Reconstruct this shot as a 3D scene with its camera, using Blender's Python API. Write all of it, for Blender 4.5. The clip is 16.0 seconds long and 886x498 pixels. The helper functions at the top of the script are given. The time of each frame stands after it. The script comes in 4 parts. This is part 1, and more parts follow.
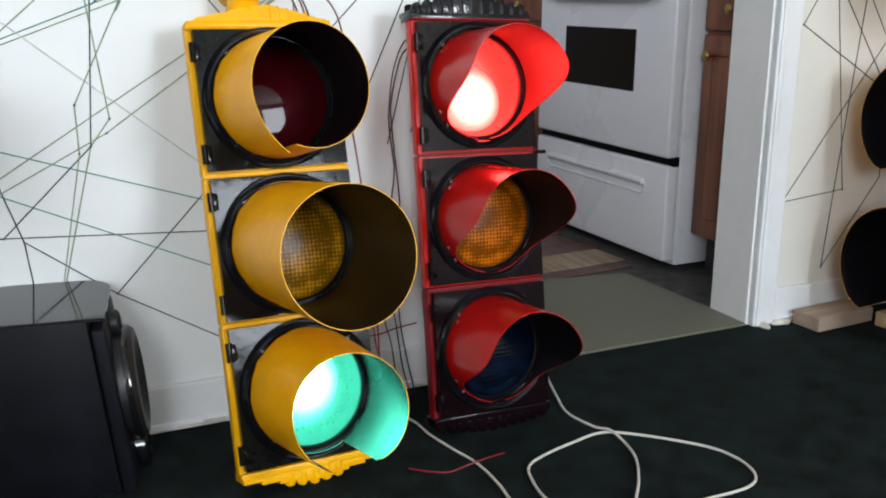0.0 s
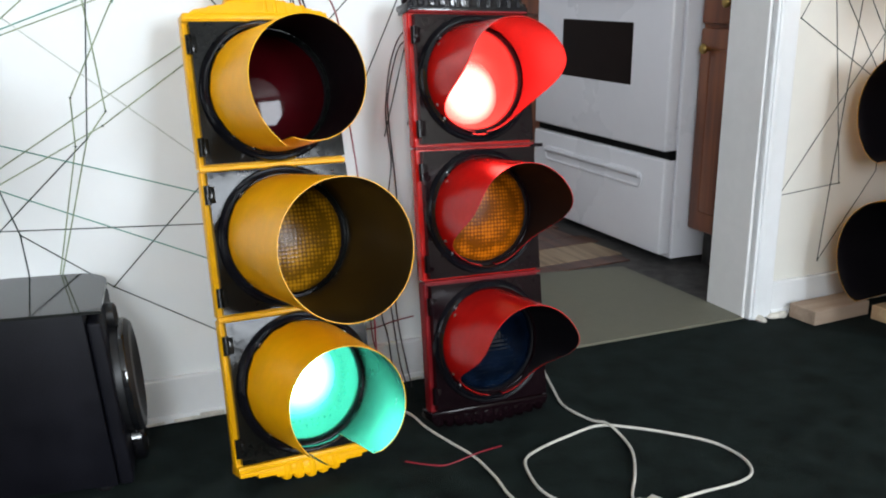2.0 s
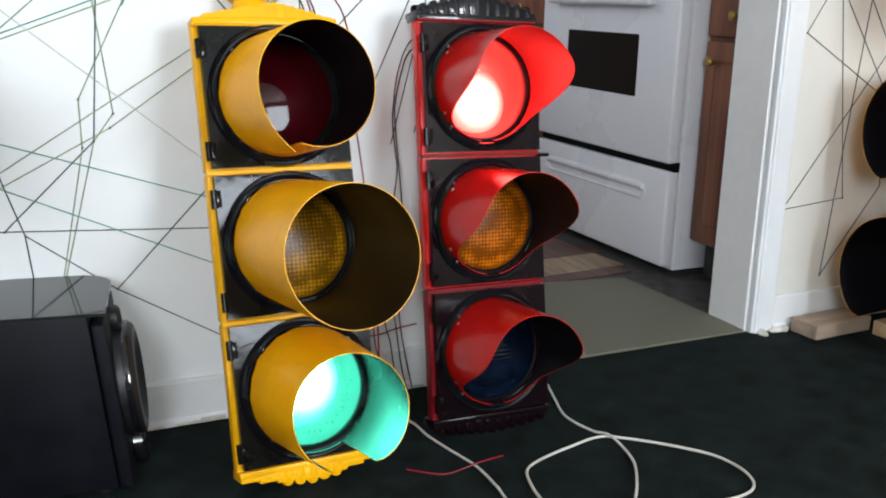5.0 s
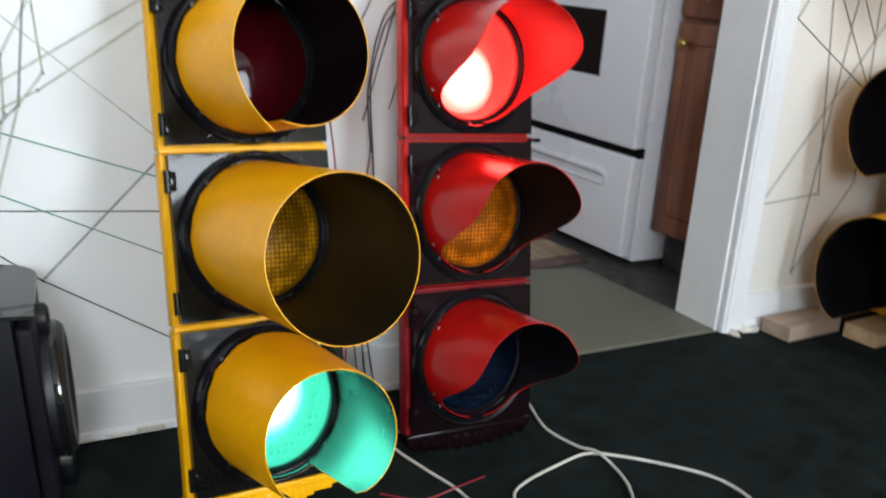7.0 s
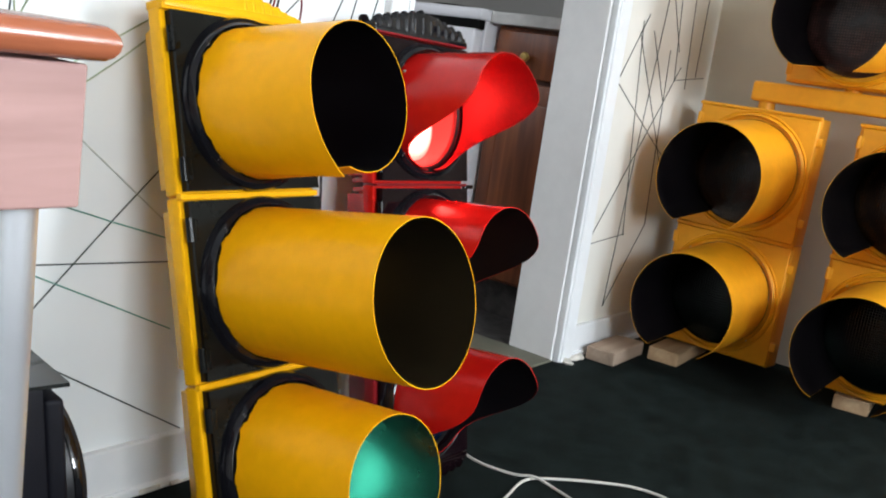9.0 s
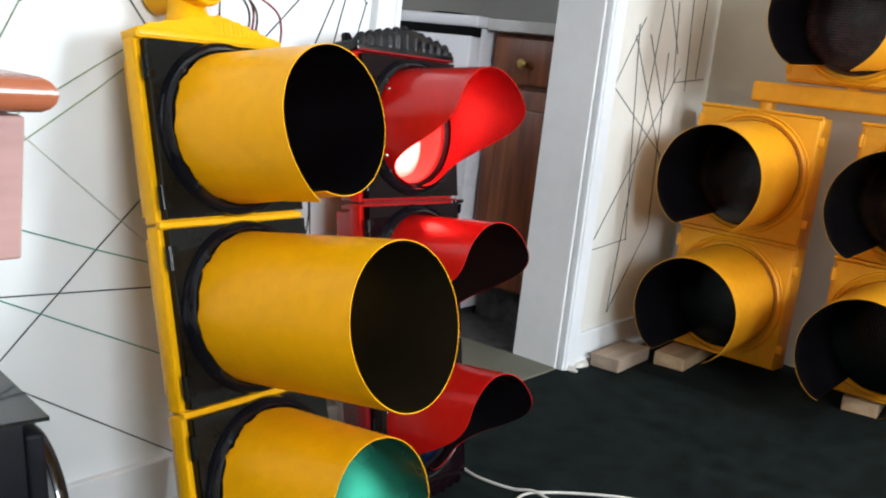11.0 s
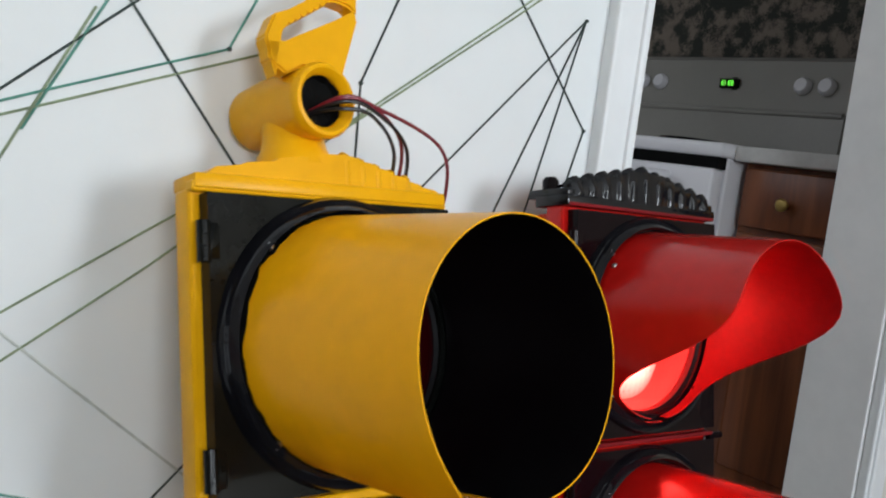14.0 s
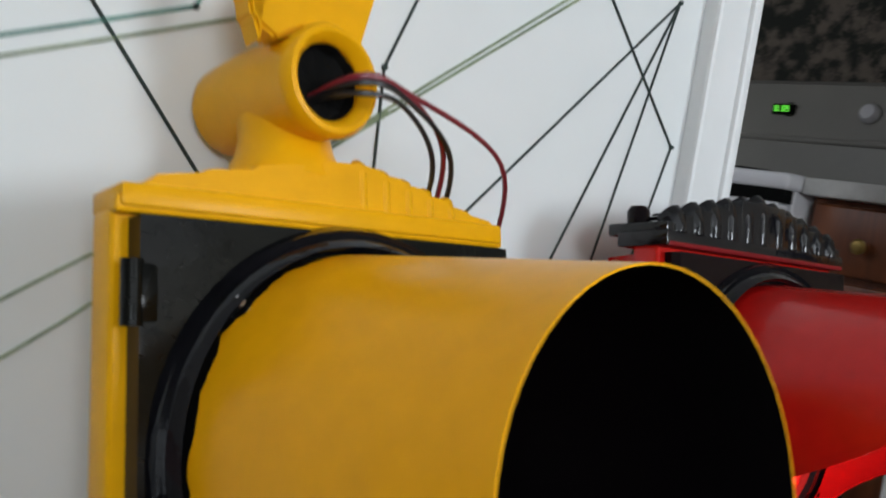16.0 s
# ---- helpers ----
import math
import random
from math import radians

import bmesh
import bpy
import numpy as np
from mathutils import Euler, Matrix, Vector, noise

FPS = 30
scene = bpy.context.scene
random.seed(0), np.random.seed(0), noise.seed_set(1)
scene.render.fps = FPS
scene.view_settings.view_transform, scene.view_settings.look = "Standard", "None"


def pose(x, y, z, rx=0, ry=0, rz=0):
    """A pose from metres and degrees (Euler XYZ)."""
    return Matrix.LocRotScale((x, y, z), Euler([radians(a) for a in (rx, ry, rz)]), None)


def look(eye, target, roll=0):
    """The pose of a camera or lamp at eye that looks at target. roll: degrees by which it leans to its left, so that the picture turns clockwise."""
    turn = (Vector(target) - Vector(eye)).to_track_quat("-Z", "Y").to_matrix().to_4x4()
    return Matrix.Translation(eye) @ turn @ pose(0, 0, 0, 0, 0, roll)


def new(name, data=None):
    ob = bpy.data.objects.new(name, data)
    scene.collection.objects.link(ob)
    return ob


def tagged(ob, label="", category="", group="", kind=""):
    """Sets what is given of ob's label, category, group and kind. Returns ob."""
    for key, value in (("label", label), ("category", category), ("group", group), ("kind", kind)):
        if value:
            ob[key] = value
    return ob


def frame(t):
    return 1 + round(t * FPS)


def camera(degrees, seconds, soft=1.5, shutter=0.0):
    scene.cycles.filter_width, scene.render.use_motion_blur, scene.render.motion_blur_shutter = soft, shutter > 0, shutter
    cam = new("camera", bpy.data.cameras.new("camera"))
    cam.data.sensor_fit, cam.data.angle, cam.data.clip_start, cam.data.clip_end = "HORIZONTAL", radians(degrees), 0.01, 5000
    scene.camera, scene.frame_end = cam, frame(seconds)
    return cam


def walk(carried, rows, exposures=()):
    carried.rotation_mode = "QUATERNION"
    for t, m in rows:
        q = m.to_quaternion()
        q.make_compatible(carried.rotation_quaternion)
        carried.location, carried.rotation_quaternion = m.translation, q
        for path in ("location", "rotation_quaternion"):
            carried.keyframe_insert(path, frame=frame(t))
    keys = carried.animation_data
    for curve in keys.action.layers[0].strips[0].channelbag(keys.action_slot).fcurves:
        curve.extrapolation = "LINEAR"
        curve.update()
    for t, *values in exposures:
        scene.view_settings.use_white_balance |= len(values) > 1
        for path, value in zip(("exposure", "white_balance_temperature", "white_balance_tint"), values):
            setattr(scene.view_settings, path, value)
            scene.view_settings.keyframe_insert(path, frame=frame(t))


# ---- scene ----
cam = camera(50.0, 16.0, soft=2.0, shutter=0.8)
PATH = [
    (0, (0.301, 0.208, 0.817), (1.117, 1.96, 0.302), 0.2),
    (0.5, (0.305, 0.217, 0.819), (1.122, 1.966, 0.298), 0.3),
    (1, (0.3, 0.21, 0.815), (1.121, 1.958, 0.295), 0.2),
    (1.5, (0.3, 0.211, 0.816), (1.121, 1.957, 0.29), 0.3),
    (2, (0.301, 0.209, 0.816), (1.122, 1.955, 0.288), 0.3),
    (2.5, (0.299, 0.212, 0.819), (1.121, 1.956, 0.288), 0.4),
    (3, (0.301, 0.206, 0.816), (1.116, 1.956, 0.296), 0.3),
    (3.5, (0.293, 0.212, 0.821), (1.112, 1.961, 0.3), 0.8),
    (4, (0.289, 0.211, 0.821), (1.104, 1.962, 0.3), 0.9),
    (4.2, (0.29, 0.211, 0.816), (1.105, 1.964, 0.301), 0.8),
    (6.3, (0.284, 0.299, 0.822), (1.136, 2.03, 0.294), 2.8),
    (6.5, (0.283, 0.329, 0.824), (1.138, 2.053, 0.28), 3.1),
    (7, (0.262, 0.465, 0.801), (1.265, 2.1, 0.234), 4.7),
    (7.5, (0.163, 0.586, 0.773), (1.284, 2.104, 0.109), 3.5),
    (8, (0.024, 0.671, 0.765), (1.422, 1.99, 0.213), 8.0),
    (8.5, (-0.115, 0.732, 0.741), (1.372, 1.994, 0.294), 8.0),
    (9, (-0.175, 0.78, 0.748), (1.399, 1.95, 0.359), 8.2),
    (9.5, (-0.18, 0.773, 0.76), (1.36, 1.99, 0.379), 7.7),
    (9.7, (-0.17, 0.766, 0.762), (1.355, 1.995, 0.36), 7.3),
    (11.8, (-0.074, 0.751, 0.787), (1.484, 1.943, 0.399), 6.1),
    (12, (-0.03, 0.784, 0.782), (1.482, 2.035, 0.397), 6.7),
    (12.5, (0.147, 0.885, 0.779), (1.452, 2.339, 0.349), 6.4),
    (13, (0.247, 0.997, 0.763), (1.547, 2.474, 0.399), 6.9),
    (13.5, (0.264, 1.113, 0.789), (1.568, 2.61, 0.543), 6.4),
    (14, (0.288, 1.176, 0.819), (1.55, 2.713, 0.605), 7.3),
    (14.5, (0.33, 1.179, 0.824), (1.612, 2.694, 0.579), 6.3),
    (15, (0.379, 1.205, 0.83), (1.53, 2.824, 0.595), 7.2),
    (15.5, (0.417, 1.296, 0.829), (1.544, 2.937, 0.645), 6.4),
    (16, (0.435, 1.408, 0.803), (1.683, 2.962, 0.645), 8.8),
]

walk(cam, [(t, look(eye, target, roll)) for t, eye, target, roll in PATH],
     [(0, -0.16), (0.4, 0.02), (4.2, 0.03), (6.5, 0.03), (9.5, 0.2), (12.5, 0.2), (13.0, 0.05), (14.0, -0.56), (15.5, -0.70), (16, -0.76)])

# ---- world and light ----
world = bpy.data.worlds.new("sky")
scene.world = world
world.use_nodes = True
wn = world.node_tree.nodes
sky = wn.new("ShaderNodeTexSky")
sky.sky_type, sky.sun_disc = "NISHITA", False
sky.sun_elevation, sky.sun_rotation = radians(38), radians(200)
world.node_tree.links.new(sky.outputs[0], wn["Background"].inputs[0])
wn["Background"].inputs[1].default_value = 0.08


def window_light(name, m, w, h, watts, colour):
    """Sky light that enters by a window opening."""
    d = bpy.data.lights.new(name, "AREA")
    d.shape, d.size, d.size_y, d.energy, d.color = "RECTANGLE", w, h, watts, colour
    ob = new(name, d)
    ob.matrix_world = m
    return ob


window_light("window_light_side", look((2.08, -2.36, 1.70), (0.9, 1.8, 1.2)), 0.9, 1.1, 122, (0.84, 0.915, 1.0))
window_light("window_light_back", look((-1.0, -2.36, 1.75), (0.9, 1.6, 1.2)), 1.3, 1.1, 120, (0.84, 0.925, 1.0))
# Unseen fill lamp, added to brighten the stove front from the left.
window_light("kitchen_fill_light", look((0.86, 3.3, 1.5), (2.2, 2.7, 0.6)), 0.8, 0.9, 5.8, (0.9, 0.93, 1.0))


# ---- materials ----
def mat(name, col, rough=0.5, metal=0.0, var=0.12, scale=9.0, bump=0.0, bscale=120.0, coat=0.0, col2=None, spec=0.5):
    """A painted or plain surface: colour that drifts at two scales, fine relief."""
    m = bpy.data.materials.new(name)
    m.use_nodes = True
    n, l = m.node_tree.nodes, m.node_tree.links
    b = n["Principled BSDF"]
    b.inputs["Roughness"].default_value, b.inputs["Metallic"].default_value = rough, metal
    b.inputs["Coat Weight"].default_value = coat
    b.inputs["Specular IOR Level"].default_value = spec
    tc = n.new("ShaderNodeTexCoord")
    big, fine = n.new("ShaderNodeTexNoise"), n.new("ShaderNodeTexNoise")
    big.inputs["Scale"].default_value, fine.inputs["Scale"].default_value = scale, scale * 11
    big.inputs["Detail"].default_value, fine.inputs["Detail"].default_value = 5, 3
    for t in (big, fine):
        l.new(tc.outputs["Object"], t.inputs["Vector"])
    add = n.new("ShaderNodeMath")
    add.operation = "MULTIPLY_ADD"
    l.new(fine.outputs[0], add.inputs[0])
    add.inputs[1].default_value = 0.35
    l.new(big.outputs[0], add.inputs[2])
    ramp = n.new("ShaderNodeValToRGB")
    lo = col2 if col2 else [c * (1 - var) for c in col]
    hi = [min(1, c * (1 + var)) for c in col]
    ramp.color_ramp.elements[0].position, ramp.color_ramp.elements[1].position = 0.45, 0.85
    ramp.color_ramp.elements[0].color, ramp.color_ramp.elements[1].color = (*lo, 1), (*hi, 1)
    l.new(add.outputs[0], ramp.inputs[0])
    l.new(ramp.outputs[0], b.inputs["Base Color"])
    rm = n.new("ShaderNodeMapRange")
    rm.inputs["To Min"].default_value, rm.inputs["To Max"].default_value = rough * 0.75, min(1, rough * 1.3)
    l.new(big.outputs[0], rm.inputs["Value"])
    l.new(rm.outputs[0], b.inputs["Roughness"])
    if bump:
        t = n.new("ShaderNodeTexNoise")
        t.inputs["Scale"].default_value, t.inputs["Detail"].default_value = bscale, 4
        l.new(tc.outputs["Object"], t.inputs["Vector"])
        bp = n.new("ShaderNodeBump")
        bp.inputs["Strength"].default_value, bp.inputs["Distance"].default_value = bump, 0.004
        l.new(t.outputs[0], bp.inputs["Height"])
        l.new(bp.outputs[0], b.inputs["Normal"])
    return m


def wood_mat(name, light, dark, axis=2, rough=0.4, scale=6.0):
    m = bpy.data.materials.new(name)
    m.use_nodes = True
    n, l = m.node_tree.nodes, m.node_tree.links
    b = n["Principled BSDF"]
    b.inputs["Roughness"].default_value = rough
    tc, mp, wv, nz = (n.new("ShaderNode" + k) for k in ("TexCoord", "Mapping", "TexNoise", "TexNoise"))
    sc = [scale * 6] * 3
    sc[axis] = scale * 0.5
    mp.inputs["Scale"].default_value = sc
    l.new(tc.outputs["Object"], mp.inputs["Vector"])
    l.new(mp.outputs[0], wv.inputs["Vector"])
    wv.inputs["Scale"].default_value, wv.inputs["Detail"].default_value, wv.inputs["Distortion"].default_value = 1.0, 8, 0.7
    l.new(tc.outputs["Object"], nz.inputs["Vector"])
    nz.inputs["Scale"].default_value = 3.0
    ad = n.new("ShaderNodeMath")
    ad.operation = "MULTIPLY_ADD"
    ad.inputs[1].default_value = 0.4
    l.new(nz.outputs[0], ad.inputs[0])
    l.new(wv.outputs[0], ad.inputs[2])
    r = n.new("ShaderNodeValToRGB")
    r.color_ramp.elements[0].position, r.color_ramp.elements[1].position = 0.5, 0.85
    r.color_ramp.elements[0].color, r.color_ramp.elements[1].color = (*dark, 1), (*light, 1)
    l.new(ad.outputs[0], r.inputs[0])
    l.new(r.outputs[0], b.inputs["Base Color"])
    return m


def lens_mat(name, col, bump=0.6, grid=140, rough=0.12, spec=0.5):
    """A moulded prismatic lens: fine grid of bumps, prism shading painted into the colour."""
    m = bpy.data.materials.new(name)
    m.use_nodes = True
    n, l = m.node_tree.nodes, m.node_tree.links
    b = n["Principled BSDF"]
    b.inputs["Roughness"].default_value, b.inputs["Specular IOR Level"].default_value = rough, spec
    tc = n.new("ShaderNodeTexCoord")
    vo = n.new("ShaderNodeTexVoronoi")
    vo.inputs["Scale"].default_value, vo.inputs["Randomness"].default_value = grid, 0.12
    l.new(tc.outputs["Object"], vo.inputs["Vector"])
    bp = n.new("ShaderNodeBump")
    bp.inputs["Strength"].default_value, bp.inputs["Distance"].default_value = bump, 0.002
    l.new(vo.outputs["Distance"], bp.inputs["Height"])
    l.new(bp.outputs[0], b.inputs["Normal"])
    # Dark patches of the prisms, painted into the base colour by noise.
    prism_dark = n.new("ShaderNodeTexNoise")
    prism_dark.inputs["Scale"].default_value, prism_dark.inputs["Detail"].default_value = 28, 3
    l.new(tc.outputs["Object"], prism_dark.inputs["Vector"])
    sm = n.new("ShaderNodeMath")
    sm.operation = "MULTIPLY_ADD"
    sm.inputs[1].default_value = 0.9
    l.new(vo.outputs["Distance"], sm.inputs[0])
    l.new(prism_dark.outputs[0], sm.inputs[2])
    rp = n.new("ShaderNodeValToRGB")
    rp.color_ramp.elements[0].position, rp.color_ramp.elements[1].position = 0.62, 1.05 - 0.1
    rp.color_ramp.elements[0].color = (*[min(1, c * 1.25) for c in col], 1)
    rp.color_ramp.elements[1].color = (*[c * 0.35 for c in col], 1)
    l.new(sm.outputs[0], rp.inputs[0])
    l.new(rp.outputs[0], b.inputs["Base Color"])
    return m


def lit_lens_mat(name, tint, haze, grid, share, dots):
    """Coloured glass with moulded dots, clear enough to show the lamp behind it, a little milky itself."""
    m = bpy.data.materials.new(name)
    m.use_nodes = True
    n, l = m.node_tree.nodes, m.node_tree.links
    b = n["Principled BSDF"]
    b.inputs["Base Color"].default_value = (*[c * 0.3 for c in tint], 1)
    b.inputs["Roughness"].default_value = 0.12
    b.inputs["Emission Color"].default_value, b.inputs["Emission Strength"].default_value = (*tint, 1), haze
    tc, vo, bp, mr, tr, mx = (n.new("ShaderNode" + k) for k in ("TexCoord", "TexVoronoi", "Bump", "MapRange", "BsdfTransparent", "MixShader"))
    vo.inputs["Scale"].default_value, vo.inputs["Randomness"].default_value = grid, 0.12
    l.new(tc.outputs["Object"], vo.inputs["Vector"])
    bp.inputs["Strength"].default_value, bp.inputs["Distance"].default_value = 0.5, 0.002
    l.new(vo.outputs["Distance"], bp.inputs["Height"])
    l.new(bp.outputs[0], b.inputs["Normal"])
    mr.inputs["From Min"].default_value, mr.inputs["From Max"].default_value = dots
    mr.inputs["To Min"].default_value, mr.inputs["To Max"].default_value = share
    l.new(vo.outputs["Distance"], mr.inputs["Value"])
    l.new(mr.outputs[0], mx.inputs[0])
    tr.inputs[0].default_value = (*tint, 1)
    l.new(b.outputs[0], mx.inputs[1])
    l.new(tr.outputs[0], mx.inputs[2])
    l.new(mx.outputs[0], n["Material Output"].inputs[0])
    return m


def bulb_mat(name, strength):
    """A frosted bulb, brightest before its filament."""
    m = mat(name, (0.9, 0.88, 0.82), 0.4, var=0.02)
    n, l = m.node_tree.nodes, m.node_tree.links
    b = n["Principled BSDF"]
    b.inputs["Emission Color"].default_value = (1, 0.93, 0.84, 1)
    tc, flat, far, mr = (n.new("ShaderNode" + k) for k in ("TexCoord", "VectorMath", "VectorMath", "MapRange"))
    flat.operation, far.operation = "MULTIPLY", "DISTANCE"
    flat.inputs[1].default_value, far.inputs[1].default_value = (1, 0, 1), (0.5, 0, 0.5)
    l.new(tc.outputs["Generated"], flat.inputs[0])
    l.new(flat.outputs[0], far.inputs[0])
    l.new(far.outputs["Value"], mr.inputs["Value"])
    mr.interpolation_type = "SMOOTHSTEP"
    mr.inputs["From Min"].default_value, mr.inputs["From Max"].default_value = 0.14, 0.50
    mr.inputs["To Min"].default_value, mr.inputs["To Max"].default_value = strength, strength * 0.10
    l.new(mr.outputs[0], b.inputs["Emission Strength"])
    return m


YELLOW = mat("yellow_enamel", (0.82, 0.395, 0.003), 0.30, var=0.10, scale=5, bump=0.07, bscale=60, spec=0.16)
YELLOW_VISOR = mat("yellow_visor_enamel", (0.93, 0.415, 0.003), 0.30, var=0.10, scale=5, bump=0.07, bscale=60, spec=0.16)


def overpaint(m, depth, ragged):
    """Black paint carried raggedly from the door on to the root of a visor."""
    n, l = m.node_tree.nodes, m.node_tree.links
    b = n["Principled BSDF"]
    old = b.inputs["Base Color"].links[0].from_socket
    tc, sep, nz, ad, gt, mx = (n.new("ShaderNode" + k) for k in ("TexCoord", "SeparateXYZ", "TexNoise", "Math", "Math", "Mix"))
    l.new(tc.outputs["Object"], sep.inputs[0])
    l.new(tc.outputs["Object"], nz.inputs["Vector"])
    nz.inputs["Scale"].default_value, nz.inputs["Detail"].default_value = 26, 4
    ad.operation, gt.operation = "MULTIPLY_ADD", "GREATER_THAN"
    l.new(nz.outputs[0], ad.inputs[0])
    ad.inputs[1].default_value = ragged
    l.new(sep.outputs["Y"], ad.inputs[2])
    l.new(ad.outputs[0], gt.inputs[0])
    gt.inputs[1].default_value = 0.5 * ragged - depth
    mx.data_type = "RGBA"
    l.new(gt.outputs[0], mx.inputs["Factor"])
    l.new(old, mx.inputs["A"])
    mx.inputs["B"].default_value = (0.006, 0.006, 0.006, 1)
    l.new(mx.outputs["Result"], b.inputs["Base Color"])


overpaint(YELLOW_VISOR, 0.008, 0.030)
YELLOW_OLD = mat("weathered_yellow_enamel", (0.80, 0.34, 0.005), 0.5, var=0.12, scale=4, bump=0.06, bscale=60)
RED = mat("red_enamel", (0.50, 0.008, 0.006), 0.22, var=0.14, scale=6, bump=0.05, bscale=50, coat=0.08, spec=0.3)
# Darker red: painted shade on the lowest housing, and the dark divider lips.
RED_SHADE_LIPS = mat("red_enamel_shade_and_lips", (0.17, 0.006, 0.009), 0.4, var=0.25, scale=8, bump=0.1, bscale=60, spec=0.2)
BLACK = mat("brushed_black_enamel", (0.005, 0.0055, 0.005), 0.11, var=0.5, scale=14, bump=0.13, bscale=22, spec=0.16)
# Smooth black with the red lamp's glow painted in as a reddish tint.
BLACK_RED_GLOW = mat("black_enamel_red_glow", (0.005, 0.002, 0.003), 0.12, var=0.3, scale=10, bump=0.10, bscale=30, spec=0.14)
BLACK_CAST = mat("glossy_black_cast_enamel", (0.006, 0.006, 0.008), 0.10, var=0.4, scale=14, bump=0.25, bscale=40, spec=0.36)
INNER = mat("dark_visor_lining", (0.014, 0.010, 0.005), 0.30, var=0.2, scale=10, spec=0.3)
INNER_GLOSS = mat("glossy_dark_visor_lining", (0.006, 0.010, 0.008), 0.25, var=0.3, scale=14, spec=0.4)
# Flat black lining, also used as painted shade in the darker visors.
INNER_BLACK_SHADE = mat("flat_black_shade_lining", (0.004, 0.003, 0.004), 0.45, var=0.2, scale=10, spec=0.2)
# Glow of the lit red lamp painted into its visor lining.
INNER_RED_GLOW = mat("visor_lining_red_glow", (0.14, 0.004, 0.006), 0.34, var=0.2, scale=10, spec=0.2)
STEEL = mat("zinc_steel", (0.55, 0.55, 0.56), 0.3, 1.0, var=0.1)
BRASS = mat("brass", (0.52, 0.36, 0.12), 0.3, 1.0, var=0.15)
CHROME = mat("chrome", (0.75, 0.76, 0.78), 0.12, 1.0, var=0.04)
WALL = mat("white_wall_paint", (0.745, 0.772, 0.772), 0.75, var=0.035, scale=1.3, bump=0.10, bscale=45)
# Yellow bounce and shade by the signal cluster, painted into the wall colour.
WALL_YELLOW_BOUNCE = mat("wall_paint_yellow_bounce", (0.52, 0.475, 0.39), 0.75, var=0.06, scale=1.6, bump=0.10, bscale=45)
# Milder warm bounce painted into the white beside the doorway.
WALL_WARM_BOUNCE = mat("white_wall_paint_warm_bounce", (0.68, 0.665, 0.605), 0.75, var=0.045, scale=1.6, bump=0.10, bscale=45)
# Tan chosen for the unseen walls to cut the light they bounce.
WALL_BOUNCE_CUT = mat("tan_paint_to_cut_bounce", (0.36, 0.33, 0.28), 0.8, var=0.05, scale=1.5, bump=0.1, bscale=45)
TRIM = mat("white_gloss_trim_paint", (0.75, 0.765, 0.77), 0.45, var=0.05, scale=3, bump=0.06, bscale=40)
JAMB = mat("grey_white_jamb_paint", (0.78, 0.775, 0.765), 0.5, var=0.06, scale=3, bump=0.06, bscale=40)
DIRT = mat("scuffed_plaster", (0.55, 0.52, 0.46), 0.8, var=0.35, scale=25, bump=0.4)
# Unseen ceiling, kept pale to send more light down.
CEIL = mat("white_ceiling_paint", (0.80, 0.79, 0.77), 0.8, var=0.03, scale=2)
CARPET = mat("dark_green_carpet", (0.0085, 0.0130, 0.0122), 0.95, var=0.55, scale=16, bump=1.0, bscale=420, spec=0.08)
VINYL = mat("grey_green_vinyl", (0.125, 0.122, 0.088), 0.6, var=0.10, scale=4, bump=0.12, bscale=200)
BOARD_DARK = wood_mat("dark_floor_board", (0.12, 0.050, 0.030), (0.040, 0.016, 0.011), 1, 0.35)
BOARD_TAN = wood_mat("worn_tan_floor_board", (0.36, 0.26, 0.16), (0.16, 0.10, 0.06), 1, 0.45)
TAR = mat("black_worn_underlay", (0.050, 0.047, 0.046), 0.7, var=0.8, scale=24, bump=0.5, col2=(0.012, 0.011, 0.011))
APPLIANCE = mat("white_appliance_enamel", (0.74, 0.73, 0.76), 0.28, var=0.02, scale=3, bump=0.02, bscale=200)
APPL_GREY = mat("grey_white_control_panel", (0.28, 0.268, 0.243), 0.4, var=0.04)
OVEN_GLASS = mat("black_oven_glass", (0.012, 0.007, 0.006), 0.3, var=0.1, spec=0.06)
# Near-black for seams, burners and print, and for painted shade in the boss.
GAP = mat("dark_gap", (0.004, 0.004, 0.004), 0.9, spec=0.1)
CAB = wood_mat("stained_cabinet_wood", (0.27, 0.085, 0.03), (0.11, 0.03, 0.012), 2, 0.35, 4)
CTOP = mat("pale_laminate_worktop", (0.55, 0.54, 0.52), 0.35, var=0.08, scale=30)
FLORAL = mat("dark_floral_paper", (0.15, 0.122, 0.10), 0.9, var=0.4, scale=22, col2=(0.022, 0.026, 0.020), bump=0.2)
for nd in FLORAL.node_tree.nodes:
    if nd.type == "VALTORGB":
        nd.color_ramp.elements[0].position, nd.color_ramp.elements[1].position = 0.60, 0.76
SPEAKER = mat("black_vinyl_cabinet", (0.0045, 0.0045, 0.007), 0.5, var=0.2, scale=20, bump=0.15, bscale=400, spec=0.15)
SPEAKER_TOP = mat("glossy_dark_lid", (0.016, 0.017, 0.016), 0.07, var=0.15, scale=8, spec=0.55)
PIANO = mat("piano_black", (0.005, 0.005, 0.006), 0.07, var=0.1, coat=0.2)
RUBBER = mat("black_rubber", (0.006, 0.006, 0.007), 0.45, var=0.2)
TABLE_TOP = wood_mat("red_brown_varnished_wood", (0.42, 0.13, 0.06), (0.24, 0.06, 0.03), 0, 0.2, 5)
TABLE_APRON = wood_mat("pinkish_oak_veneer", (0.45, 0.26, 0.235), (0.33, 0.18, 0.16), 0, 0.5, 5)
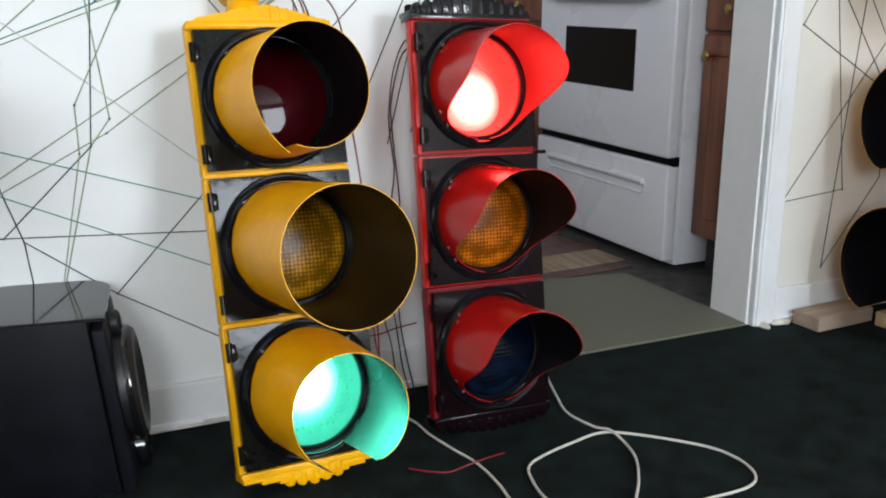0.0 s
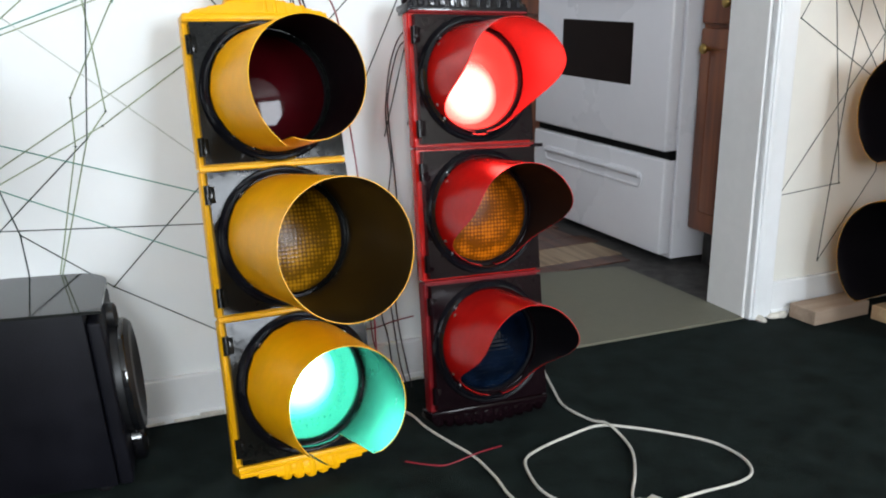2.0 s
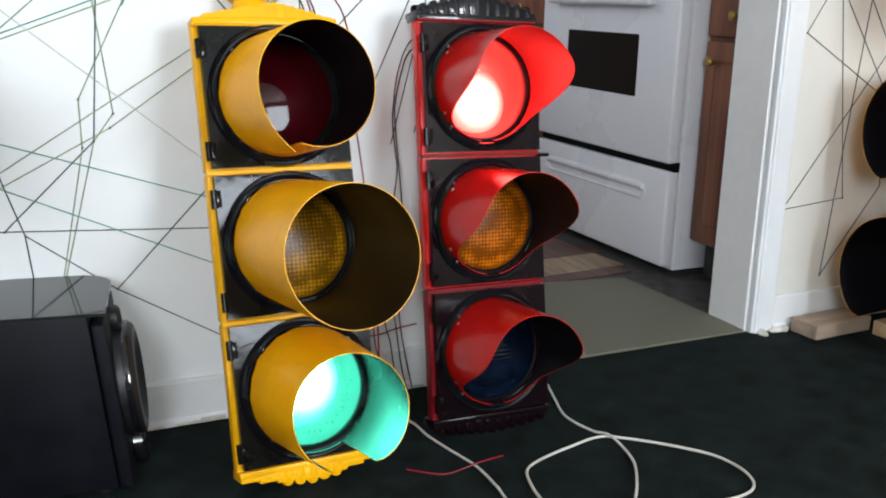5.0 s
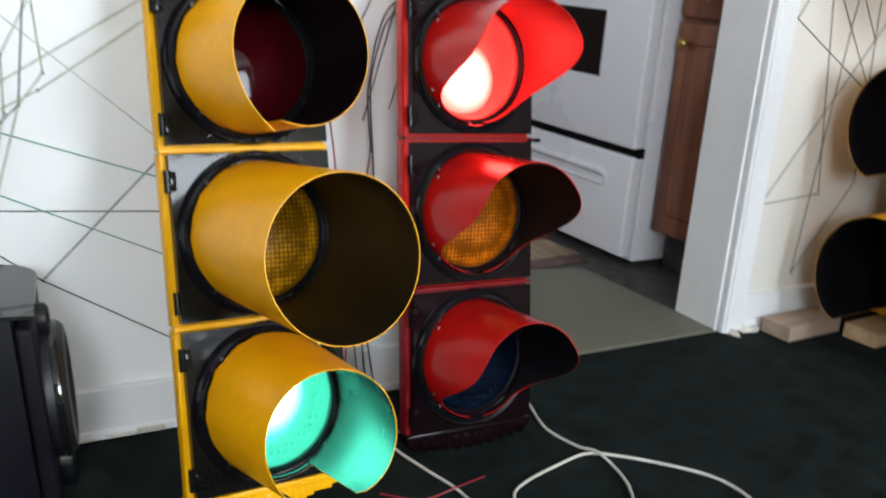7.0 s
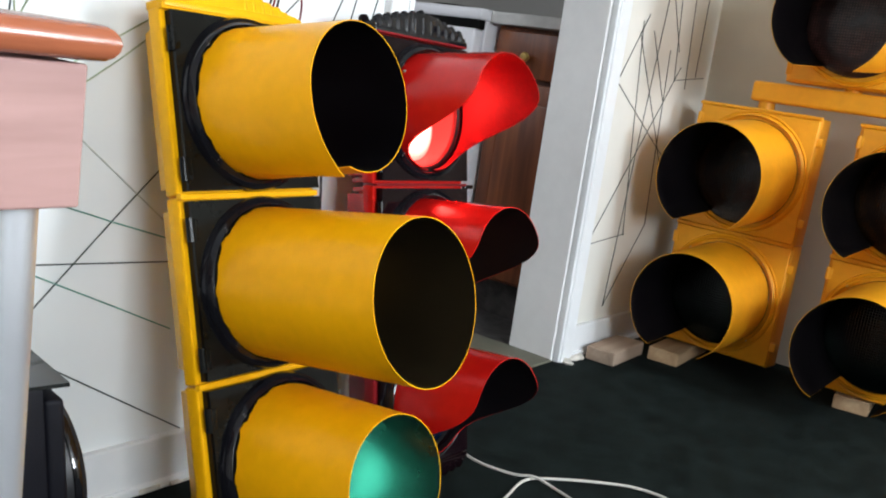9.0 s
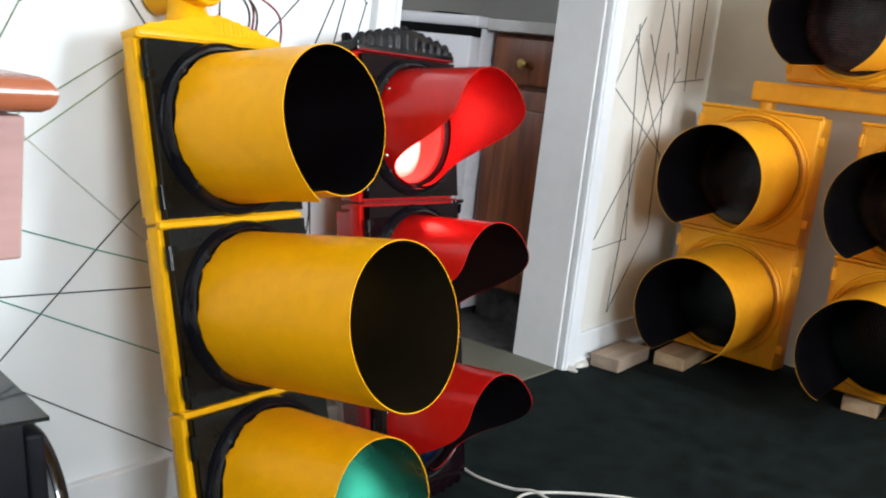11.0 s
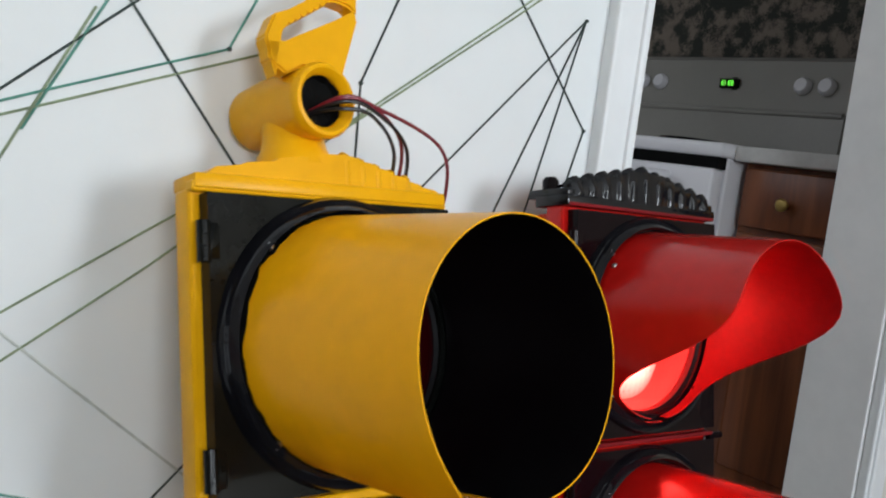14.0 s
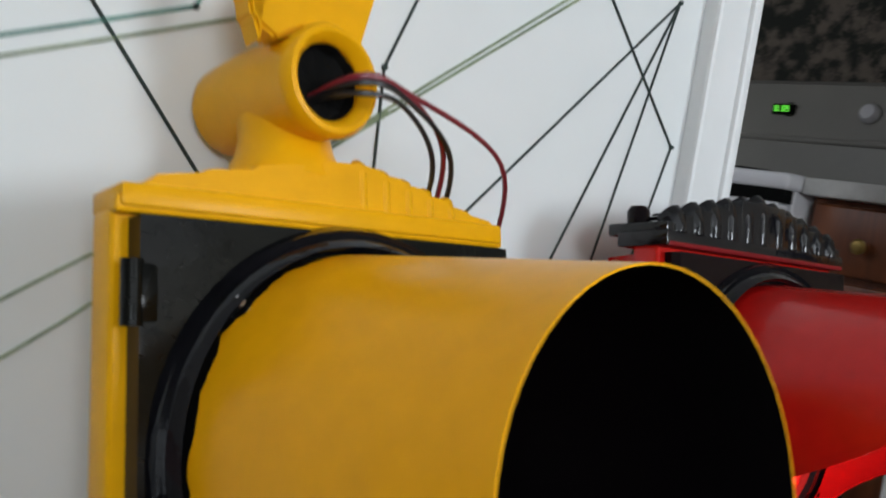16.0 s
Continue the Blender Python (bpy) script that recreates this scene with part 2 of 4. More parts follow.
PINE = wood_mat("raw_pine", (0.52, 0.36, 0.21), (0.38, 0.24, 0.13), 0, 0.75, 5)
PINE_GREY = wood_mat("aged_pine", (0.40, 0.30, 0.22), (0.27, 0.19, 0.14), 0, 0.8, 5)
CORD = mat("white_cord_plastic", (0.55, 0.53, 0.48), 0.45, var=0.12, scale=12)
WIRE_RED = mat("red_wire", (0.20, 0.010, 0.02), 0.4)
WIRE_BLACK = mat("black_wire", (0.012, 0.012, 0.014), 0.4)
YARN = {"dark": mat("dark_green_yarn", (0.03, 0.045, 0.04), 0.9, var=0.4, scale=60, bump=0.6, bscale=600),
        "teal": mat("teal_green_yarn", (0.09, 0.27, 0.21), 0.9, var=0.3, scale=60, bump=0.6, bscale=600),
        "olive": mat("olive_green_yarn", (0.25, 0.31, 0.19), 0.9, var=0.3, scale=60, bump=0.6, bscale=600),
        "grey": mat("pale_grey_green_yarn", (0.50, 0.53, 0.49), 0.9, var=0.2, scale=60)}
LENS_RED = mat("unlit_red_lens", (0.034, 0.0012, 0.0025), 0.05, var=0.15, scale=9, spec=0.14)
LENS_AMBER = lens_mat("unlit_orange_lens", (0.42, 0.105, 0.003), bump=0.3, rough=0.22, spec=0.2)
LENS_YELLOW = lens_mat("unlit_dull_yellow_lens", (0.46, 0.20, 0.006), bump=0.22, rough=0.20, spec=0.12)
LENS_BLUE = lens_mat("unlit_blue_green_lens", (0.002, 0.007, 0.020), bump=0.2, rough=0.06)
LENS_GREEN_OFF = lens_mat("unlit_green_lens", (0.002, 0.010, 0.007))
# Darker base colours for the lenses of the five-lamp cluster.
LENS_AMBER_DARK = lens_mat("dark_unlit_amber_lens", (0.03, 0.012, 0.002))
LENS_RED_DARK = lens_mat("dark_unlit_red_lens", (0.09, 0.035, 0.030))
LENS_RED_ON = lit_lens_mat("lit_red_lens", (1.0, 0.045, 0.04), 0.85, 140, (0.30, 0.55), (0.10, 0.24))
LENS_GREEN_ON = lit_lens_mat("lit_green_lens", (0.105, 1.0, 0.76), 0.35, 92, (0.08, 0.60), (0.15, 0.22))
REFLECTOR = mat("dulled_reflector_enamel", (0.44, 0.44, 0.42), 0.5, var=0.03)
BULB_RED = bulb_mat("lit_bulb_behind_red", 95)
BULB_GREEN = bulb_mat("lit_bulb_behind_green", 34)


# ---- mesh helpers ----
def part(name, bm, material, parent, label="", smooth=False):
    me = bpy.data.meshes.new(name)
    bm.normal_update()
    bm.to_mesh(me)
    bm.free()
    for m in material if isinstance(material, (list, tuple)) else [material]:
        me.materials.append(m)
    if smooth:
        me.shade_smooth()
        me.set_sharp_from_angle(angle=radians(38))
    ob = new(name, me)
    ob.parent = parent
    if label:
        tagged(ob, label)
    return ob


def thing(name, label, category, m=None, group="", kind=""):
    ob = new(name)
    ob.empty_display_size = 0.05
    ob.matrix_world = m or Matrix()
    return tagged(ob, label, category, group, kind)


def box(x0, x1, y0, y1, z0, z1, bevel=0.0, seg=2, bm=None):
    own = bmesh.new()
    bmesh.ops.create_cube(own, size=1, matrix=Matrix.Translation(((x0 + x1) / 2, (y0 + y1) / 2, (z0 + z1) / 2))
                          @ Matrix.Diagonal((x1 - x0, y1 - y0, z1 - z0, 1)))
    if bevel:
        bmesh.ops.bevel(own, geom=own.edges[:], offset=bevel, segments=seg, affect="EDGES", profile=0.5)
    return joined(bm, own)


def joined(bm, own):
    if bm is None:
        return own
    me = bpy.data.meshes.new("tmp")
    own.to_mesh(me)
    own.free()
    bm.from_mesh(me)
    bpy.data.meshes.remove(me)
    return bm


def lathe(profile, m=None, n=40, bm=None, closed=False):
    """Turns (radius, height) pairs about local z."""
    own = bmesh.new()
    rings = []
    for r, h in profile:
        if r < 1e-6:
            rings.append([own.verts.new((0, 0, h))])
        else:
            rings.append([own.verts.new((r * math.cos(math.tau * i / n), r * math.sin(math.tau * i / n), h)) for i in range(n)])
    pairs = list(zip(rings, rings[1:])) + ([(rings[-1], rings[0])] if closed else [])
    for a, b in pairs:
        for i in range(n):
            j = (i + 1) % n
            q = [a[i % len(a)], a[j % len(a)], b[j % len(b)], b[i % len(b)]]
            q = list(dict.fromkeys(q))
            if len(q) > 2:
                own.faces.new(q)
    if m:
        bmesh.ops.transform(own, matrix=m, verts=own.verts[:])
    bmesh.ops.recalc_face_normals(own, faces=own.faces[:])
    return joined(bm, own)


def tube(points, r, sides=8, bm=None, ends=True):
    own = bmesh.new()
    pts = [Vector(p) for p in points]
    rings = []
    for i, p in enumerate(pts):
        d = (pts[min(i + 1, len(pts) - 1)] - pts[max(i - 1, 0)]).normalized()
        a = d.cross(Vector((0.31, 0.2, 0.93))).normalized()
        b = d.cross(a)
        rings.append([own.verts.new(p + r * (math.cos(math.tau * k / sides) * a + math.sin(math.tau * k / sides) * b)) for k in range(sides)])
    for a, b in zip(rings, rings[1:]):
        for k in range(sides):
            own.faces.new((a[k], a[(k + 1) % sides], b[(k + 1) % sides], b[k]))
    if ends:
        own.faces.new(rings[0][::-1]), own.faces.new(rings[-1])
    bmesh.ops.recalc_face_normals(own, faces=own.faces[:])
    return joined(bm, own)


def smooth_line(points, n=10):
    """A Catmull-Rom line through the points."""
    p = [Vector(q) for q in points]
    p = [2 * p[0] - p[1]] + p + [2 * p[-1] - p[-2]]
    out = []
    for i in range(1, len(p) - 2):
        a, b, c, d = p[i - 1:i + 3]
        for k in range(n):
            t = k / n
            out.append(0.5 * ((2 * b) + (c - a) * t + (2 * a - 5 * b + 4 * c - d) * t * t + (3 * b - a - 3 * c + d) * t ** 3))
    return out + [p[-2]]


def extrude_xz(outline, y0, y1, bevel=0.0):
    bm = bmesh.new()
    f = bm.faces.new([bm.verts.new((x, y0, z)) for x, z in outline])
    g = bmesh.ops.extrude_face_region(bm, geom=[f])
    bmesh.ops.translate(bm, vec=(0, y1 - y0, 0), verts=[v for v in g["geom"] if isinstance(v, bmesh.types.BMVert)])
    bmesh.ops.recalc_face_normals(bm, faces=bm.faces[:])
    if bevel:
        bmesh.ops.bevel(bm, geom=[e for e in bm.edges if e.calc_face_angle(0) > 0.6], offset=bevel, segments=2, affect="EDGES")
    return bm


def visor(r, length, droop, gap, n=56, m=10, thick=0.0011, wave=0.0012, seed=0, taper=0.0, squash=0.0, ends=None, splay=0.0):
    """A sheet visor that points along -y. length(a): its reach at a radians from the top; gap: half the opening below.
    ends: angles of its two ends where they differ; splay: how far the first end springs outwards."""
    rnd = random.Random(seed)
    ph = [rnd.uniform(0, 6.28) for _ in range(3)]
    bm = bmesh.new()
    lim = math.pi - gap
    full = gap < 0.01 and not ends
    first, last = ends if ends else (-lim, lim)
    cols = []
    for i in range(n if full else n + 1):
        a = first + (last - first) * i / n
        L = length(a)
        spring = splay * max(0.0, 1 - (a - first) / 1.15) ** 2
        col = []
        for side in (0, 1):
            row = []
            for j in range(m + 1):
                s = L * j / m
                rr = (r - taper * s / 0.2) * (1 + spring * j / m) - side * thick + wave * math.sin(2 * a + ph[0]) * j / m + 0.5 * wave * math.sin(3 * a + ph[1]) * j / m
                row.append(bm.verts.new((rr * math.sin(a) * (1 - squash * s / 0.2), -s, rr * math.cos(a) - droop * s)))
            col.append(row)
        cols.append(col)
    pairs = list(zip(cols, cols[1:])) + ([(cols[-1], cols[0])] if full else [])
    for A, B in pairs:
        for j in range(m):
            bm.faces.new((A[0][j], A[0][j + 1], B[0][j + 1], B[0][j]))
            f = bm.faces.new((A[1][j], B[1][j], B[1][j + 1], A[1][j + 1]))
            f.material_index = 1
        bm.faces.new((A[0][m], A[1][m], B[1][m], B[0][m]))
        bm.faces.new((A[0][0], B[0][0], B[1][0], A[1][0]))
    if not full:
        for C in (cols[0], cols[-1]):
            for j in range(m):
                bm.faces.new((C[0][j], C[0][j + 1], C[1][j + 1], C[1][j]))
    return bm


def slotted(L, gap, corner=0.35, round_right=False):
    """Even reach, with the corners beside the slot rounded off."""
    def f(a):
        wide, least = (corner * 2.0, 0.88) if round_right and a > 0 else (corner, 0.955)
        u = (math.pi - gap - abs(a)) / wide
        return L if u >= 1 else L * (least + (1 - least) * math.sqrt(max(0, 1 - (1 - u) ** 2)))
    return f


def swept(L, back, a0, a1):
    """Full reach above, cut back below in one S-curve."""
    def f(a):
        u = min(1, max(0, (abs(a) - a0) / (a1 - a0)))
        u = u * u * (3 - 2 * u)
        return L + (back - L) * (0.55 * u * u * (3 - 2 * u) + 0.45 * u)
    return f


FRONT = pose(0, 0, 0, 90, 0, 0)      # local z of a turned form to -y


# ---- traffic signals ----
def crown(parent, mat_, w, depth, z, up, h, steps, name, label, ridges=9, fluted=True):
    """The stepped, fluted end casting of a signal."""
    def slab(x0, x1, y0, y1, a, b, bev, bm=None):
        return box(x0, x1, y0, y1, min(z + up * a, z + up * b), max(z + up * a, z + up * b), bev, 2, bm)
    lip = 0.003 if fluted else -0.001
    bm = slab(-w / 2 - lip, w / 2 + lip, -0.010, depth * (0.62 if fluted else 0.46), -0.003, 0.009, 0.002)
    if not fluted:
        prof = [(0.02, 0), (0.07, 0.30), (0.16, 0.42), (0.18, 0.50), (0.28, 0.60), (0.30, 0.70), (0.40, 0.82), (0.42, 0.90), (0.48, 0.96), (0.56, 1.0), (0.62, 0.95), (0.63, 0.88), (0.69, 0.82), (0.70, 0.74),
                (0.76, 0.67), (0.77, 0.58), (0.83, 0.50), (0.84, 0.42), (0.90, 0.33), (0.91, 0.26), (0.98, 0.18), (0.99, 0)]
        wedge = extrude_xz([(-w / 2 + 0.003 + (w - 0.006) * a, z + 0.006 + (h - 0.006) * b) for a, b in prof], -0.008, depth * 0.45, 0.0012)
        joined(bm, wedge)
    for i in range(steps if fluted else 0):
        half = (w / 2 + 0.001) * (1.0 - 0.74 * (i / (steps - 1)))
        top = 0.016 + (h - 0.016) * (i / (steps - 1)) ** 0.85
        slab(-half, half, -0.008 - 0.0004 * i, depth * (0.80 - 0.10 * i), 0.006, top, 0.002, bm)
    for i in range(ridges):
        x = (i - (ridges - 1) / 2) * w * (0.088 if fluted else 0.066) + (0 if fluted else w * 0.20)
        q = abs(x) / (w / 2)
        top = (0.017 + (h - 0.016) * max(0, 1 - q) ** 0.8) if fluted else 0.006 + (h - 0.006) * (1.0 - 1.86 * max(0, x / w - 0.06))
        rr = w * 0.043 if fluted else 0.0048
        fy = -0.001 if fluted else -0.0042
        tube([(x, fy, z + up * 0.008), (x, fy, z + up * (top - rr)), (x, fy + 0.001, z + up * (top - rr * 0.3)), (x, fy + 0.004, z + up * top)], rr, 12, bm)
    return part(name, bm, mat_, parent, label, smooth=True)


def plate_with_hole(x0, x1, y0, y1, z0, z1, cx, cz, r, n=48):
    """An upright plate with a round opening through it."""
    bm = bmesh.new()
    rings = []
    corners = [math.atan2(x - cx, z - cz) % math.tau for x in (x0, x1) for z in (z0, z1)]
    angles = sorted([math.tau * (i + 0.21) / n for i in range(n)] + corners)
    n = len(angles)
    for y in (y0, y1):
        hole, rim = [], []
        for a in angles:
            dx, dz = math.sin(a), math.cos(a)
            k = min(((x1 if dx > 0 else x0) - cx) / dx if abs(dx) > 1e-6 else 9, ((z1 if dz > 0 else z0) - cz) / dz if abs(dz) > 1e-6 else 9)
            hole.append(bm.verts.new((cx + r * dx, y, cz + r * dz)))
            rim.append(bm.verts.new((cx + k * dx, y, cz + k * dz)))
        rings.append((hole, rim))
    (h0, r0), (h1, r1) = rings
    for i in range(n):
        j = (i + 1) % n
        for q in ((h0, r0), (r0, r1), (r1, h1), (h1, h0)):
            bm.faces.new((q[0][i], q[0][j], q[1][j], q[1][i]))
    bmesh.ops.recalc_face_normals(bm, faces=bm.faces[:])
    return bm


def section(sig, zc, P, W, depth, body, door, lens, vis, vis_mats, r, cx=0.0, hinge=True, name_lens="", rough_ring=True, rim=0.026, bulb=None):
    """One lamp section: housing, door with its ring, hinges and tabs, lens and visor."""
    z0, z1 = zc - P / 2, zc + P / 2
    bm = box(-W / 2, W / 2, 0.0, rim, z0 + 0.001, z1 - 0.001, 0.004, 3)
    back = box(-W / 2 + 0.012, W / 2 - 0.012, rim - 0.006, depth, z0 + 0.004, z1 - 0.004)
    for v in back.verts:
        if v.co.y > depth - 0.001:
            v.co.x *= 0.66
    bmesh.ops.bevel(back, geom=back.edges[:], offset=0.012, segments=3, affect="EDGES")
    joined(bm, back)
    hollow = rough_ring
    if hollow:
        gone = [f for f in bm.faces if f.normal.y < -0.9 or (f.normal.y > 0.9 and f.calc_center_median().y < rim + 0.001)]
        bmesh.ops.delete(bm, geom=gone, context="FACES")
        joined(bm, plate_with_hole(-W / 2 + 0.001, W / 2 - 0.001, 0.0015, 0.004, z0 + 0.002, z1 - 0.002, cx, zc, r - 0.004))
    if bulb:
        bowl = lathe([(0.022, 0), (0.034, 0.004), (0.058, 0.022), (0.080, 0.048), (r - 0.006, 0.076)], Matrix.Translation((cx, 0.078, zc)) @ FRONT, 40)
        part("reflector", bowl, REFLECTOR, sig, "white reflector bowl round the lit bulb", smooth=True)
        bx, bz, br = bulb[1:]
        part("bulb", lathe([(0, 0.026)] + [(br * math.sin(q * 0.3), 0.026 * math.cos(q * 0.3)) for q in range(1, 10)] + [(0.013, -0.026), (0.013, -0.044)],
                           Matrix.Translation((cx + bx, 0.034, zc + bz)) @ FRONT, 28), bulb[0], sig, "glowing frosted lamp bulb", smooth=True)
    part("housing", bm, body, sig, smooth=True)
    thin = 0.0022 if body in (RED, RED_SHADE_LIPS) else 0.0
    bm = box(-W / 2 - 0.001, W / 2 + 0.001, -0.008 - thin, 0.003, z1 - 0.0055 + thin, z1 + 0.0035 - thin, 0.002 - thin * 0.3)
    part("divider_lip", bm, RED_SHADE_LIPS if thin else body, sig)
    if hollow:
        leaf = plate_with_hole(-W / 2 + 0.009, W / 2 - 0.001, -0.013, 0.001, z0 + 0.006, z1 - 0.007, cx, zc, r - 0.003)
    else:
        leaf = box(-W / 2 + 0.009, W / 2 - 0.001, -0.013, 0.001, z0 + 0.006, z1 - 0.007, 0.004, 3)
    d = part("door", leaf, door, sig, smooth=True)
    ring = lathe([(r + 0.0035, -0.006), (r + 0.004, 0.010), (r + 0.006, 0.013), (r + 0.010, 0.010), (r + 0.0125, 0.005),
                  (r + 0.016, 0.007), (r + 0.019, 0.0), (r + 0.019, -0.006)], Matrix.Translation((cx, -0.012, zc)) @ FRONT, 56, closed=True)
    part("bezel_ring", ring, BLACK_CAST if hollow else door, d, smooth=True)
    if hinge:
        for zz in (z0 + 0.035, z1 - 0.045):
            h = tube([(-W / 2 + 0.006, -0.011, zz - 0.016), (-W / 2 + 0.006, -0.011, zz + 0.016)], 0.0055, 10)
            part("hinge", box(-W / 2 + 0.004, -W / 2 + 0.018, -0.0145, -0.010, zz - 0.014, zz + 0.014, 0.0015, 2, h), door, d, smooth=True)
    for k in range(4):
        a = radians(45 + 90 * k)
        x, z = cx + (r + 0.006) * math.sin(a), zc + (r + 0.006) * math.cos(a)
        t = box(-0.009, 0.009, -0.020, -0.010, -0.006, 0.006, 0.002)
        bmesh.ops.transform(t, matrix=Matrix.Translation((x, 0, z)) @ pose(0, 0, 0, 0, math.degrees(a), 0), verts=t.verts[:])
        tab = part("visor_tab", t, door, d)
        part("screw", lathe([(0, 0.0035), (0.003, 0.003), (0.0045, 0.0), (0.0045, -0.002)], Matrix.Translation((x, -0.020, z)) @ FRONT, 10),
             STEEL, tab, smooth=True)
    R = r - 0.005
    prof = [(0, 0.016)] + [(R * math.sin(q), 0.016 * math.cos(q) ** 1.3) for q in [i * math.pi / 2 / 9 for i in range(1, 9)]] + [(R, 0.0)]
    le = part("lens", lathe(prof, FRONT, 48), lens, sig, name_lens, smooth=True)
    set_back = 0.013 if hollow else 0.0
    le.location = (cx, -0.018 + set_back, zc)
    if rough_ring:
        part("gasket", lathe([(R - 0.001, 0.002), (R + 0.002, 0.005), (R + 0.004, 0.003), (R + 0.0072, 0.004), (R + 0.0072, -0.003), (R - 0.001, -0.003)],
                             Matrix.Translation((cx, -0.018 + set_back, zc)) @ FRONT, 48, closed=True), INNER_BLACK_SHADE, sig, smooth=True)
    v = part("visor", vis, vis_mats, sig, smooth=True)
    v.location = (cx, -0.016, zc)
    return v


def yellow_signal():
    P, W, D, r = 0.252, 0.256, 0.104, 0.104
    sig = thing("traffic_signal", "glossy yellow three-lamp traffic signal with black doors, green lit",
                "traffic signal", pose(0.7275, 1.6545, 0.040, -16.7, 0.3, 2.0), "vintage traffic signals")
    g = radians(24)
    for i, (lens, txt, L, dr, gap) in enumerate(((LENS_GREEN_ON, "lit green prismatic lens", 0.198, 0.12, g),
                                                 (LENS_YELLOW, "unlit dull yellow prismatic lens", 0.276, 0.135, 0),
                                                 (LENS_RED, "unlit dark red lens", 0.200, 0.10, 0))):
        fn = slotted(L, gap, round_right=True) if gap else (lambda a, L=L: L)
        hood = visor(r + 0.003, fn, dr, gap, seed=i, taper=(0.013, 0.0, 0.008)[i], squash=(0.0, 0.0, 0.05)[i], ends=(None, None, (radians(-154), radians(203)))[i], splay=(0.0, 0.0, 0.17)[i])
        # The top lining is a blacker copy, its shade painted in.
        section(sig, P * (i + 0.5), P, W, D, YELLOW, BLACK, lens, hood, (YELLOW_VISOR, (INNER_GLOSS, INNER, INNER_BLACK_SHADE)[i]), r, 0.007, name_lens=txt,
                bulb=(BULB_GREEN, 0.0, 0.008, 0.068) if i == 0 else None)
    crown(sig, YELLOW, W, 0.062, 3 * P, 1, 0.036, 6, "top_casting", "stepped yellow top casting", 5, False)
    crown(sig, YELLOW, W - 0.01, 0.062, 0.0, -1, 0.030, 4, "bottom_casting", "stepped yellow bottom casting", 5)
    # hanger: neck, open hollow boss and slotted bracket
    z = 3 * P + 0.040
    neck = lathe([(0.033, -0.008), (0.032, 0.002), (0.029, 0.008), (0.027, 0.018), (0.028, 0.032), (0.024, 0.036)], Matrix.Translation((-0.016, 0.024, z - 0.006)), 32)
    hang = part("hanger_neck", neck, YELLOW, sig, smooth=True)
    zc = 3 * P + 0.078
    aim = Matrix.Translation((-0.013, -0.022, zc - 0.001)) @ pose(0, 0, 0, 3, 0, 4) @ FRONT @ Matrix.Diagonal((0.84, 0.84, 1.12, 1))
    cyl = lathe([(0.0265, -0.003), (0.029, 0.001), (0.0325, 0.0035), (0.036, 0.003), (0.039, -0.001), (0.0385, -0.006), (0.037, -0.012), (0.038, -0.06), (0.034, -0.090), (0.020, -0.100), (0, -0.101),
                 ], aim, 40)
    lathe([(0.0265, -0.003), (0.026, -0.06), (0, -0.062)], aim, 40, cyl)
    part("hanger_boss", cyl, YELLOW, hang, smooth=True)
    # Ragged black disc paints the darkness inside the hollow boss.
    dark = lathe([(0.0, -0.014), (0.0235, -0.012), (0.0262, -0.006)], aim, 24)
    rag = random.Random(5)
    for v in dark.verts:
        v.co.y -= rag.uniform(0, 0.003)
    part("bore_shade_disc", dark, GAP, hang)
    x0 = -0.012
    lower = extrude_xz([(x0 + a, zc + b) for a, b in [(-0.030, 0.020), (-0.046, 0.030), (-0.048, 0.048), (-0.030, 0.049), (0.022, 0.077), (0.044, 0.090), (0.046, 0.080), (0.027, 0.027), (0.012, 0.029), (-0.014, 0.029)]], -0.012, 0.006, 0.002)
    arm = extrude_xz([(x0 + a, zc + b) for a, b in [(-0.040, 0.016), (-0.050, 0.050), (-0.040, 0.071), (-0.024, 0.078), (0.020, 0.107), (0.038, 0.114), (0.047, 0.106), (0.046, 0.086),
                                                    (0.036, 0.092), (0.018, 0.094), (-0.022, 0.067), (-0.032, 0.058), (-0.034, 0.046)]], -0.012, 0.006, 0.002)
    part("slotted_bracket", lower, YELLOW, hang)
    part("bracket_arm", arm, YELLOW, hang)
    teeth = None
    for i in range(7):
        u = i / 6
        teeth = tube([(x0 - 0.024 + 0.040 * u, -0.011, zc + 0.068 + 0.026 * u), (x0 - 0.024 + 0.040 * u, 0.005, zc + 0.068 + 0.026 * u)], 0.003, 8, teeth)
    part("bracket_teeth", teeth, YELLOW, hang, "dark notched teeth of the slot")
    # lead wires out of the boss, drooping behind the signal
    for i, (mt, dx, dz) in enumerate(((WIRE_RED, 0.148, 0.004), (WIRE_BLACK, 0.070, -0.006), (WIRE_RED, 0.082, 0.003), (WIRE_BLACK, 0.090, 0.0))):
        y = -0.03
        pts = [(x0 - 0.010, 0.0, zc - 0.010), (x0 + 0.004, y - 0.010, zc - 0.006 + dz), (x0 + 0.035, y - 0.012, zc - 0.010 + dz), (x0 + 0.02 + dx * 0.75, y + 0.01, zc - 0.036 + dz),
               (x0 + 0.036 + dx, 0.050, zc - 0.085), (x0 + 0.045 + dx, 0.094, zc - 0.16), (x0 + 0.05 + dx, 0.085, zc - 0.36), (x0 + 0.055 + dx - 0.012 * i, 0.10, zc - 0.60), (x0 + 0.06 + dx, 0.15, zc - 0.80)]
        part("lead_wire", tube(smooth_line(pts, 8), 0.0017, 6), mt, sig, "thin insulated lead wire", smooth=True)
    return sig


